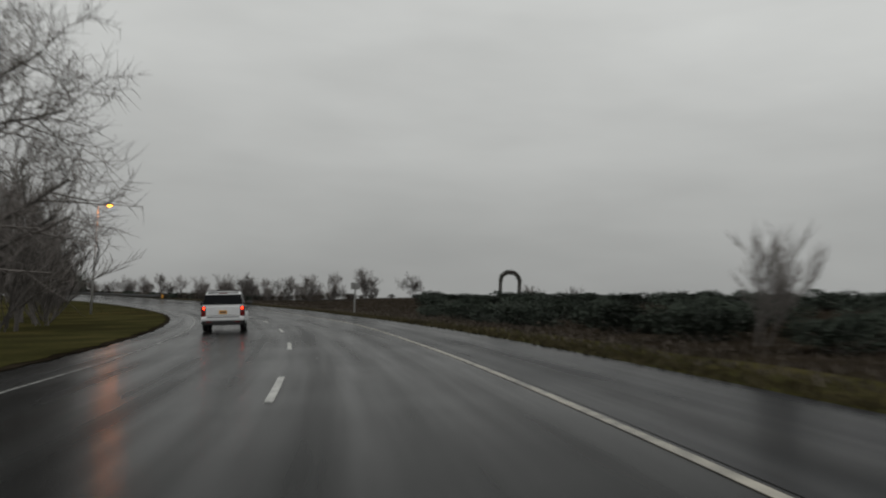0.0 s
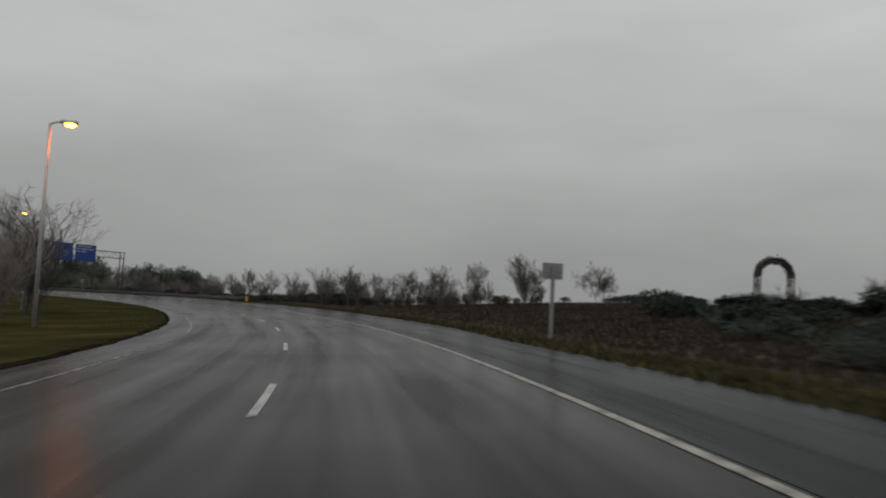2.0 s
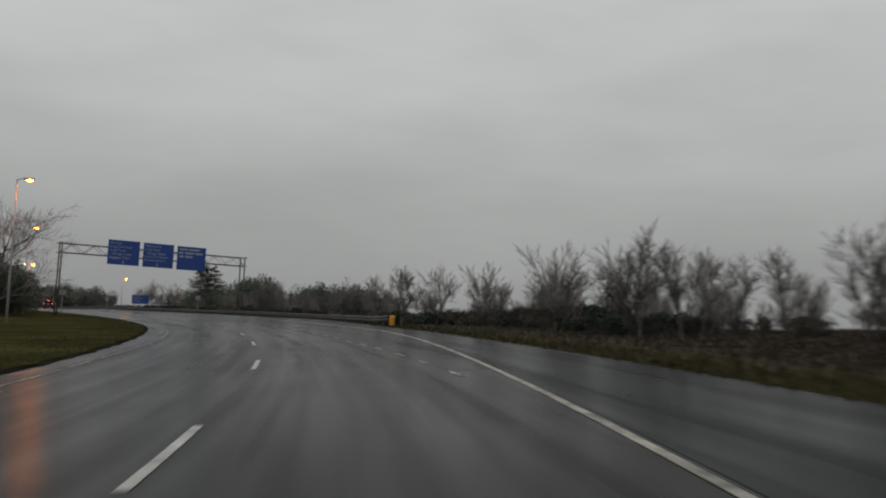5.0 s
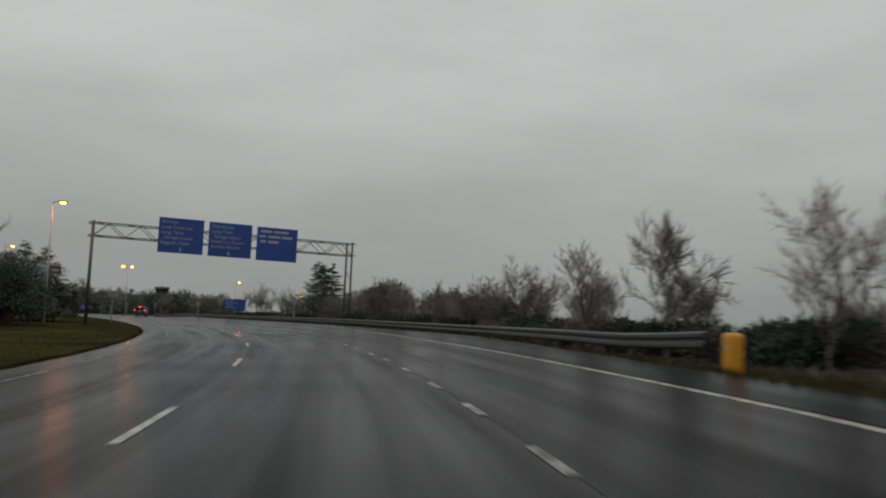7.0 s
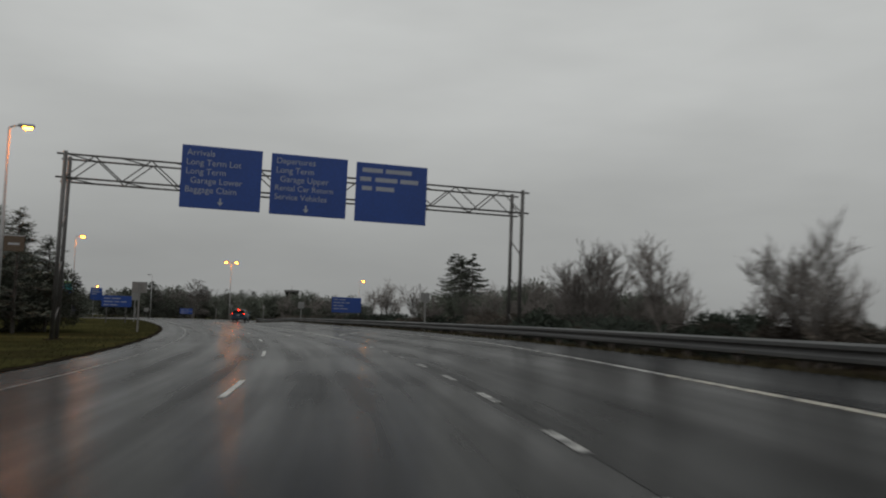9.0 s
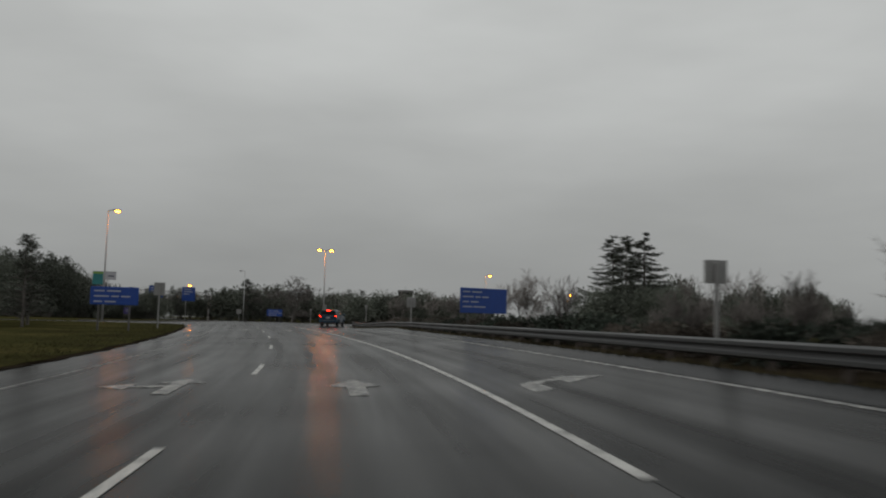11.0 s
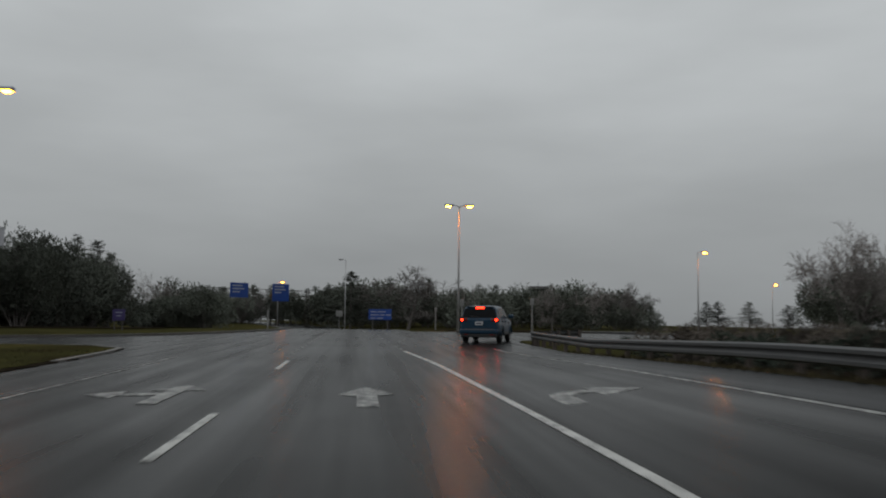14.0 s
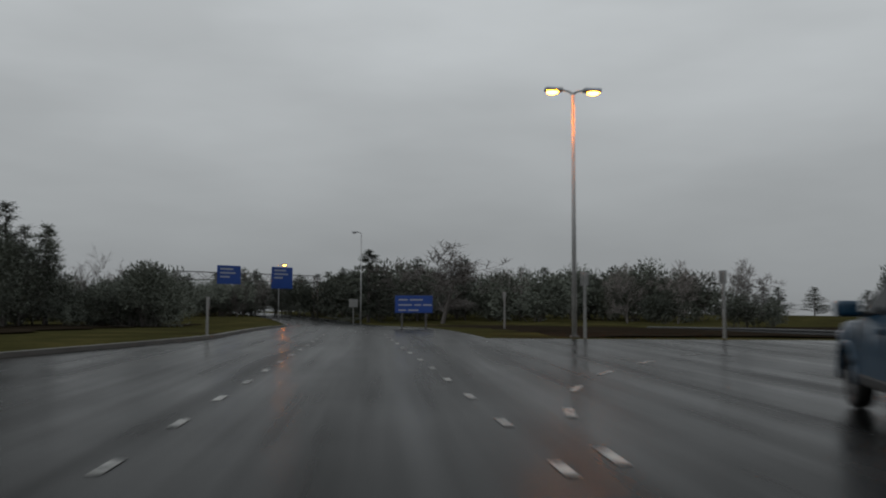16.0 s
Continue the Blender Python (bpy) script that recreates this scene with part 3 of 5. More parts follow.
def glyphs(text, size, depth, mat):
    """The mesh of a text in the built-in font, and its right end."""
    key = (text, size)
    if key not in GLYPHS:
        cu = bpy.data.curves.new("letter", "FONT")
        cu.body, cu.size, cu.extrude, cu.align_y, cu.resolution_u = text, size, depth, "CENTER", 4
        tmp = new("letter", cu)
        me = bpy.data.meshes.new_from_object(tmp.evaluated_get(bpy.context.evaluated_depsgraph_get()))
        bpy.data.objects.remove(tmp)
        bpy.data.curves.remove(cu)
        me.name = "letter"
        me.materials.clear()
        me.materials.append(mat)
        GLYPHS[key] = (me, max(v.co.x for v in me.vertices))
    return GLYPHS[key]


def lettering(text, size, depth, mat, parent, place):
    """Words as single letters, set one by one along the line."""
    for i, ch in enumerate(text):
        if ch != " ":
            me, right = glyphs(ch, size, depth, mat)
            end = glyphs(text[:i + 1], size, depth, mat)[1]
            piece("letter", me, parent, "", place @ pose(end - right, 0, 0))


def street_lamp(m, height, arms, label, lit=True, reach=0.6, group="street lamps"):
    """A tapered pole on a base flange, with one or two arms and cobra-head lanterns. Arms point along x of m."""
    lamp = thing("street_lamp", m, label, "street lamp", group)
    tube_part("pole", [(0, 0, -0.3), (0, 0, height * 0.5), (0, 0, height)], [0.10, 0.08, 0.055], POLE, lamp, 10)
    part("base_flange", box(-0.16, 0.16, -0.16, 0.16, -0.3, 0.03, 0.01), CONCRETE, lamp)
    for side in arms:
        pts = [(0, 0, height - 0.05), (side * reach * 0.3, 0, height + 0.06), (side * reach * 0.75, 0, height + 0.1)]
        tube_part("arm", pts, [0.045, 0.04, 0.035], POLE, lamp, 8)
        head = part("lantern", box(-0.36, 0.36, -0.15, 0.15, -0.07, 0.09, 0.06, 3), STEEL, lamp, "grey cobra-head lantern", True,
                    pose(side * (reach * 0.75 + 0.3), 0, height + 0.1))
        bm = bmesh.new()
        bmesh.ops.create_uvsphere(bm, u_segments=14, v_segments=8, radius=0.15, matrix=Matrix.Diagonal((1.55, 0.85, 0.75, 1)))
        part("lens", bm, SODIUM if lit else SIGN_PALE, head, "glowing orange sodium lens" if lit else "unlit pale lens", True, pose(side * 0.06, 0, -0.06))
    return lamp


street_lamp(at(73.9, -11.1), 8.75, (1,), "lit single-arm sodium street lamp on a tall steel pole")


def lamp_at(x, y, z, arms, label, lit=True, turn=0.0, reach=0.6, back=0.0):
    s, off = locate([x], [y])
    off = off[0] - back
    base = at(float(s[0]), float(off), 0, turn)
    street_lamp(base, z - base.translation.z, arms, label, lit, reach)


lamp_at(-70.78, 127.76, 9.8, (1,), "lit single-arm sodium street lamp beside bare trees", back=0.75)
lamp_at(-100.47, 157.21, 9.7, (1,), "lit single-arm sodium street lamp behind the lawn island", back=0.75)
lamp_at(-160.93, 193.5, 10.1, (1,), "lit single-arm sodium street lamp carrying two small banners", back=0.75)
lamp_at(-173.6, 226.4, 9.35, (1, -1), "lit double-arm sodium street lamp past the junction")
lamp_at(-236.34, 252.54, 9.4, (-1,), "unlit slim grey street lamp far down the road", False)
lamp_at(-180.31, 264.86, 8.2, (1,), "lit single-arm street lamp beside the side road", back=0.75)
street_lamp(beyond(382.4, 75.4), 7.2 + 1.3, (1,), "lit street lamp far off among trees")
street_lamp(beyond(491.0, -54.1), 6.8 + 1.2, (1,), "lit orange street lamp far off before dark trees")
street_lamp(beyond(395.0, -14.6), 7.0 + 1.2, (1,), "lit street lamp beside the far sign gantry")
street_lamp(beyond(432.8, -53.5), 8.4, (1,), "unlit street lamp far off in a gap of the trees", False)
street_lamp(beyond(330.0, -52.0), 9.0, (1, -1), "unlit double-arm street lamp behind the trees", False)


def banner(m, height, kinds):
    """Two small banners on a lamp pole."""
    for side, mat, stripe, label in kinds:
        b = thing("pole_banner", m @ pose(0, 0, height), label, "banner")
        part("panel", box(min(side * 0.1, side * 1.0), max(side * 0.1, side * 1.0), -0.015, 0.015, -0.75 if side < 0 else -0.3, 0.42, 0.008, 1), mat, b)
        part("bracket", box(min(side * 0.03, side * 1.0), max(side * 0.03, side * 1.0), -0.02, 0.02, 0.42, 0.46), STEEL, b)
        if side < 0:
            part("stripe", box(-0.99, -0.11, -0.02, -0.016, 0.22, 0.41), stripe, b)
        else:
            part("emblem", box(0.3, 0.8, -0.02, -0.016, 0.0, 0.1), stripe, b)


s2, o2 = locate([-160.93], [193.5])
banner(at(float(s2[0]), float(o2[0]) - 0.75), 4.1, ((-1, SIGN_TEAL, SIGN_LIME, "teal and lime banner on a lamp pole"), (1, SIGN_PALE, INK, "pale grey banner on a lamp pole")))
s2, o2 = locate([-100.47], [157.21])
banner(at(float(s2[0]), float(o2[0]) - 0.75), 4.35, ((-1, BANNER_BLUE, SIGN_PALE, "pale blue banner on a lamp pole"), (1, BANNER_BROWN, SIGN_PALE, "brown banner with a cream mark on a lamp pole")))


def gantry(left, right, top, posts_gap, signs, name, label, depth=1.05, lean=0.0):
    """A lattice sign bridge: paired posts each side, a box truss, blue panels hung in front of it."""
    a, b = Vector(left), Vector(right)
    d = b - a
    front, back = -0.45, posts_gap - 0.45
    width = Vector((d.x, d.y, 0)).length
    turn = math.degrees(math.atan2(d.y, d.x))
    g = thing(name, pose(a.x, a.y, 0, 0, lean, turn), label, "sign gantry")
    za, zb = float(level(*[float(q[0]) for q in locate([a.x], [a.y])])), float(level(*[float(q[0]) for q in locate([b.x], [b.y])]))
    for x, zbase in ((0.0, za), (width, zb)):
        for y in (front, back):
            tube_part("post", [(x, y, zbase - 0.3), (x, y, top + 0.12)], 0.092, TRUSS, g, 10, "round dark grey steel post")
        for k in range(4):
            z = zbase + 0.6 + k * (top - zbase) / 4
            tube_part("post_tie", [(x, front, z), (x, back, z + 0.9)], 0.035, TRUSS, g, 5)
        part("footing", box(x - 0.3, x + 0.3, front - 0.3, back + 0.3, zbase - 0.4, zbase + 0.07, 0.03), SOIL, g, "low mud-stained concrete footing")
    for y in (front, back):
        for z in (top, top - depth):
            tube_part("chord", [(-0.35, y, z), (width + 0.35, y, z)], 0.047, TRUSS, g, 6)
        n = int(width / 1.15)
        v, f = [], []
        for k in range(n):
            x0, x1 = width * k / n, width * (k + 1) / n
            z0, z1 = (top, top - depth) if k % 2 else (top - depth, top)
            tube([(x0, y, z0), (x1, y, z1)], 0.029, 5, v, f)
        piece("lattice", mesh_from("lattice", v, f, TRUSS), g)
    for k in range(int(width / 2.3)):
        for z in (top, top - depth):
            tube_part("cross_brace", [(k * 2.3, front, z), (k * 2.3 + 1.15, back, z)], 0.03, TRUSS, g, 5)
    for x0, x1, z0, z1, y, lines in signs:
        sign = part("sign_panel", box(x0, x1, y - 0.04, y, z0, z1, 0.012, 1), SIGN_BLUE, g, "blue direction sign panel with white words")
        for x in (x0 + 0.6, x1 - 0.6):
            part("hanger", box(x - 0.05, x + 0.05, y + 0.002, front + 0.02, z0 + 0.2, z1 - 0.1), TRUSS, sign)
        for words, dx, dz, size in lines:
            if words is None:
                bm = bmesh.new()
                out = [(-0.04, size / 2), (-0.04, 0.0), (-0.14, 0.0), (0.0, -size / 2), (0.14, 0.0), (0.04, 0.0), (0.04, size / 2)]
                face = bm.faces.new([bm.verts.new((x0 + dx + px, y - 0.041, z1 - dz + pz)) for px, pz in out])
                for e in bmesh.ops.extrude_face_region(bm, geom=[face])["geom"]:
                    if isinstance(e, bmesh.types.BMVert):
                        e.co.y -= 0.005
                bmesh.ops.recalc_face_normals(bm, faces=bm.faces)
                part("lane_arrow_symbol", bm, LETTER, sign, "white downward lane arrow")
            elif isinstance(words, str):
                lettering(words, size, 0.004, LETTER, sign, pose(x0 + dx, y - 0.045, z1 - dz, 90, 0, 0))
            else:
                for p, w in words:
                    part("word_bar", box(x0 + dx + p, x0 + dx + p + w, y - 0.046, y - 0.041, z1 - dz - size * 0.3, z1 - dz + size * 0.3), LETTER, sign)
    return g


WORDS_1 = [("Arrivals", 0.22, 0.34, 0.40), ("Long Term Lot", 0.2, 0.78, 0.40), ("Long Term", 0.2, 1.20, 0.40), ("Garage Lower", 0.42, 1.62, 0.40), ("Baggage Claim", 0.2, 2.04, 0.40), (None, 1.8, 2.55, 0.36)]
WORDS_2 = [("Departures", 0.22, 0.34, 0.40), ("Long Term", 0.22, 0.78, 0.40), ("Garage Upper", 0.42, 1.20, 0.40), ("Rental Car Return", 0.2, 1.62, 0.37), ("Service Vehicles", 0.2, 2.04, 0.38), (None, 1.7, 2.55, 0.36)]
WORDS_3 = [([(0.0, 1.0), (1.15, 1.3)], 0.3, 0.36, 0.34), ([(0.0, 0.55), (0.75, 1.1), (2.0, 0.9)], 0.2, 0.80, 0.34), ([(0.0, 0.5), (0.7, 0.9)], 0.3, 1.24, 0.34)]
gantry((-96.57, 157.15, 0), (-84.08, 174.90, 0), 8.0, 1.5,
       [(4.9, 8.5, 5.97, 8.85, -0.72, WORDS_1), (8.92, 12.52, 5.95, 8.82, -0.72, WORDS_2), (12.95, 16.5, 5.9, 8.77, -0.72, WORDS_3)],
       "sign_gantry", "dull steel lattice gantry carrying three blue airport signs", lean=0.6)
FAR_WORDS = [([(0.0, 2.2)], 0.5, 0.5, 0.35), ([(0.0, 2.6)], 0.5, 1.05, 0.35), ([(0.0, 1.6)], 0.5, 1.6, 0.35)]
gantry((-263.7, 239.7, 0), (-270.4, 263.7, 0), 5.5, 0.9,
       [(6.0, 10.0, 3.9, 6.5, -0.72, FAR_WORDS), (15.55, 19.55, 3.4, 6.6, -0.72, FAR_WORDS)],
       "far_sign_gantry", "far steel lattice gantry carrying two blue signs")


def ground_sign(m, width, z0, z1, mat, label, posts=2, lines=(), category="road sign"):
    """A flat panel on posts; faces -y of m."""
    g = thing("road_sign", m, label, category)
    panel = part("panel", box(-width / 2, width / 2, -0.03, 0.0, z0, z1, 0.012, 1), mat, g)
    xs = [0.0] if posts == 1 else [-width * 0.32, width * 0.32]
    for x in xs:
        r = 0.03 if posts == 2 and width < 1 else 0.05
        part("post", box(x - r, x + r, 0.003, 0.09, -0.3, z1 - 0.08, 0.01, 1), SIGN_BACK if posts == 1 else TRUSS, g)
    if mat is SIGN_BACK and width > 0.5:
        for x in (-0.36, 0.0, 0.36):
            part("stiffener", box(x * width - 0.035, x * width + 0.035, -0.055, -0.031, z0 + 0.04, z1 - 0.04, 0.006, 1), RUST, panel, "dark vertical stiffening rib")
    for words, dx, dz, size in lines:
        for p, w in words:
            part("word_bar", box(-width / 2 + dx + p, -width / 2 + dx + p + w, -0.036, -0.031, z1 - dz - size * 0.2, z1 - dz + size * 0.2), LETTER, panel)
    return g


BLUE_LINES = [([(0.0, 0.55), (0.68, 0.75)], 0.2, 0.24, 0.2), ([(0.0, 0.8), (0.93, 0.4), (1.45, 0.5)], 0.2, 0.54, 0.2), ([(0.0, 0.45), (0.58, 0.6)], 0.2, 0.84, 0.2), ([(0.0, 0.7), (0.82, 0.9)], 0.2, 1.14, 0.2)]
s3, o3 = [float(q[0]) for q in locate([-120.05], [199.12])]
ground_sign(at(s3, o3, 0, 22), 3.6, 3.03 - 1.52 - float(level(s3, o3)), 3.03 - float(level(s3, o3)), SIGN_BLUE, "blue guide sign with white lines beyond the guard rail", 2, BLUE_LINES)
ground_sign(at(238.5, -10.25, 0.1, 0), 2.6, 1.4, 2.42, SIGN_BLUE, "low blue guide sign on the lawn island", 2, BLUE_LINES[:3])
ground_sign(beyond(314.7, 2.2, 0, -12), 2.2, 0.9, 1.9, SIGN_BLUE, "low blue guide sign before the far trees", 2, BLUE_LINES[:3])
ground_sign(at(292.35, -15.7, 0, 17), 0.78, 0.62, 1.36, SIGN_PURPLE, "small purple sign on two posts before dark evergreens", 2, [([(0.0, 0.44)], 0.17, 0.2, 0.12), ([(0.0, 0.3)], 0.24, 0.42, 0.12)])
ground_sign(at(246.2, -8.5, 0.1, 180), 0.7, 2.1, 2.95, SIGN_BACK, "grey back of a sign on a square post", 1)
ground_sign(at(207.1, 9.5, 0.0, 180), 0.62, 2.0, 2.6, SIGN_BACK, "grey back of a square sign behind the guard rail", 1)
ground_sign(at(207.0, -8.0, 0.1, 180), 0.85, 2.25, 2.9, SIGN_BACK, "grey back of a small sign on a post", 1)
ground_sign(at(57.8, 6.1, 0, 180), 0.6, 1.66, 2.12, SIGN_BACK, "grey back of a small sign on the grass verge", 1)
ground_sign(at(245.8, 8.4, 0, 180), 0.65, 1.75, 2.45, SIGN_BACK, "grey back of a small sign behind the guard rail", 1)
ground_sign(at(296.0, 7.7, 0, 180), 0.3, 1.9, 2.4, SIGN_BACK, "slim post with a narrow sign past the junction", 1)
ground_sign(at(295.8, 12.9, 0, 180), 0.3, 2.0, 2.5, SIGN_BACK, "slim post with a narrow sign beside the side road", 1)
ground_sign(beyond(314.0, 7.4, 0, 180), 0.2, 1.7, 2.1, SIGN_BACK, "slim marker post past the junction", 1)
ground_sign(at(300.6, -6.7, 0, 180), 0.15, 1.0, 1.5, SIGN_BACK, "short white marker post on the far corner", 1)
ground_sign(beyond(364.4, -2.6, 0, 180), 1.0, 2.0, 2.9, SIGN_BACK, "grey sign beside the far lamp", 1)


# ---- guard rail ----
def rail_off(s):
    return float(np.interp(s, [134, 143, 152, 173, 184, 228, 236, 248, 259, 268], [6.6, 6.95, 7.4, 7.0, 6.9, 6.9, 7.1, 7.6, 7.8, 8.0]))


def rail_spots():
    pts = [spot(s, rail_off(s)) for s in np.arange(134, 272.1, 2.0)]
    for a in range(1, 9):
        w = a * 0.18
        pts.append(spot(272 + 2.6 * math.sin(w), 8.0 + 3.2 * (1 - math.cos(w))))
    return pts


def guard_rail(pts, label):
    g = thing("guard_rail", Matrix(), label, "guard rail")
    prof = [(0.0, 0.40), (0.055, 0.44), (0.055, 0.50), (0.0, 0.545), (0.0, 0.575), (0.055, 0.62), (0.055, 0.68), (0.0, 0.72)]
    v, f = [], []
    for i, p in enumerate(pts):
        d = (pts[min(i + 1, len(pts) - 1)] - pts[max(i - 1, 0)])
        left = Vector((-d.y, d.x, 0)).normalized()
        for o, z in prof:
            v.append(p + left * (o + 0.1) + Vector((0, 0, z)))
        for o, z in prof[::-1]:
            v.append(p + left * (o + 0.09) + Vector((0, 0, z)))
    n = len(prof) * 2
    for i in range(len(pts) - 1):
        for k in range(n):
            k2 = (k + 1) % n
            f.append((i * n + k, i * n + k2, (i + 1) * n + k2, (i + 1) * n + k))
    piece("beam", mesh_from("beam", v, f, RAIL), g, "long galvanised steel beam")
    post = None
    for i, p in enumerate(pts[1:]):
        bm = box(-0.05, 0.05, -0.075, 0.075, -0.4, 0.70, 0.008, 1) if post is None else None
        if post is None:
            post = part("post", bm, RUST, g, "", place=pose(p.x, p.y, p.z))
        else:
            piece("post", post.data, g, "", pose(p.x, p.y, p.z))
    return g


guard_rail(rail_spots(), "galvanised W-beam guard rail on steel posts")
guard_rail([spot(s, 25.2) for s in np.arange(293, 336, 3.0)], "far guard rail beside the side road")


def crash_cushion():
    """The rounded amber end piece of the guard rail."""
    g = thing("rail_end_marker", at(132.9, 6.45), "amber rounded plastic end marker of the guard rail", "road marker")
    bm = box(-0.15, 0.15, -0.1, 0.18, -0.06, 0.66, 0.1, 4)
    part("shell", bm, YELLOW, g, smooth=True)
    part("post", box(-0.06, 0.06, 0.0, 0.12, -0.3, 0.0), RUST, g)
    part("band", box(-0.152, 0.152, -0.01, 0.09, 0.40, 0.47, 0.0), PAINT_CREAM, g)
    return g


crash_cushion()


def trellis_arch():
    """A vine-covered arch on the bank."""
    m = at(80.6, 29.6)
    z = m.translation.z
    g = thing("garden_arch", pose(m.translation.x, m.translation.y, z, 0, 0, 2), "tall vine-covered garden arch on the bank", "arch")
    w, top = 1.1, 5.2 - z
    def curve(r, y):
        pts = [(-r, y, -0.2)]
        pts += [(-r * math.cos(a * math.pi / 16), y, top - w + r * math.sin(a * math.pi / 16)) for a in range(17)]
        return pts + [(r, y, -0.2)]
    for y in (-0.35, 0.35):
        tube_part("frame", curve(w, y), 0.05, RUST, g, 8)
        tube_part("frame", curve(w - 0.2, y), 0.04, RUST, g, 8)
    rnd = random.Random(5)
    v, f = [], []
    base = curve(w - 0.1, 0)
    for i in range(2600):
        k = rnd.randrange(len(base) - 1)
        t = rnd.random()
        p = Vector(base[k]).lerp(Vector(base[k + 1]), t) + Vector((rnd.gauss(0, 0.09), rnd.uniform(-0.36, 0.36), rnd.gauss(0, 0.09)))
        if p.z < 0:
            continue
        a, b = Vector((rnd.gauss(0, 1), rnd.gauss(0, 1), rnd.gauss(0, 1))).normalized() * 0.1, Vector((rnd.gauss(0, 1), rnd.gauss(0, 1), rnd.gauss(0, 1))).normalized() * 0.05
        q = len(v)
        v += [p - a, p + b, p + a, p - b]
        f.append((q, q + 1, q + 2, q + 3))
    piece("vine", mesh_from("vine", v, f, VINE), g, "dense grey-green vine leaves")


trellis_arch()


# ---- trees ----
def bare_tree_meshes(seed, h, spread, stems=1, levels=4, kids=4, low=0.3, upright=0.35, twig=0.006, bends=1):
    """Trunk and limbs, and a crown of twigs, of a leafless tree of height h."""
    rnd = random.Random(seed)
    tv, tf, cv, cf = [], [], [], []

    def grow(p, d, length, r, lev):
        n = 4 if lev == 0 else bends if lev == levels else 3 if lev == 1 else 2
        pts, rad = [p.copy()], [r]
        for i in range(n):
            d = (d + Vector((rnd.gauss(0, 0.14), rnd.gauss(0, 0.14), rnd.gauss(0, 0.08) + 0.08 * upright))).normalized()
            p = p + d * (length / n)
            pts.append(p.copy())
            rad.append(r * (1 - 0.75 * (i + 1) / n) if lev == levels else r * (1 - 0.5 * (i + 1) / n))
        v, f = (tv, tf) if lev <= 1 else (cv, cf)
        if lev == levels and bends == 1:
            side = d.orthogonal().normalized() * r
            b = len(v)
            v.extend([pts[0] + side, pts[0] + Matrix.Rotation(2.094, 3, d) @ side, pts[0] + Matrix.Rotation(4.189, 3, d) @ side, pts[-1]])
            f.extend([(b, b + 1, b + 3), (b + 1, b + 2, b + 3), (b + 2, b, b + 3)])
            return
        tube(pts, rad, (6, 4, 3, 3, 3, 3)[lev], v, f, False)
        if lev == levels:
            return
        count = kids + (2 if lev == 0 else 0)
        for k in range(count):
            t = (low if lev == 0 else 0.25) + (1 - (low if lev == 0 else 0.25)) * (k + rnd.random()) / count
            i = min(int(t * n), n - 1)
            q = pts[i].lerp(pts[i + 1], t * n - i)
            axis = (pts[i + 1] - pts[i]).normalized()
            side = axis.orthogonal().normalized()
            side.rotate(Matrix.Rotation(rnd.uniform(0, 6.283) + k * 2.4, 3, axis))
            ang = rnd.uniform(0.55, 1.0) * spread
            nd = (axis * math.cos(ang) + side * math.sin(ang) + Vector((0, 0, upright * 0.5))).normalized()
            grow(q, nd, length * rnd.uniform(0.45, 0.68), max(rad[i] * 0.55, twig), lev + 1)

    for s in range(stems):
        lean = Vector((rnd.gauss(0, 0.25), rnd.gauss(0, 0.25), 1)) if stems > 1 else Vector((rnd.gauss(0, 0.05), rnd.gauss(0, 0.05), 1))
        grow(Vector((rnd.gauss(0, 0.15) * (stems > 1), rnd.gauss(0, 0.15) * (stems > 1), -0.2)), lean.normalized(), h * (0.62 if stems == 1 else rnd.uniform(0.45, 0.62)), h * (0.015 if stems == 1 else 0.007), 0)
    k = h / max(p.z for p in cv)
    return mesh_from("trunk", [p * k for p in tv], tf, BARK, True), mesh_from("crown", [p * k for p in cv], cf, TWIG)


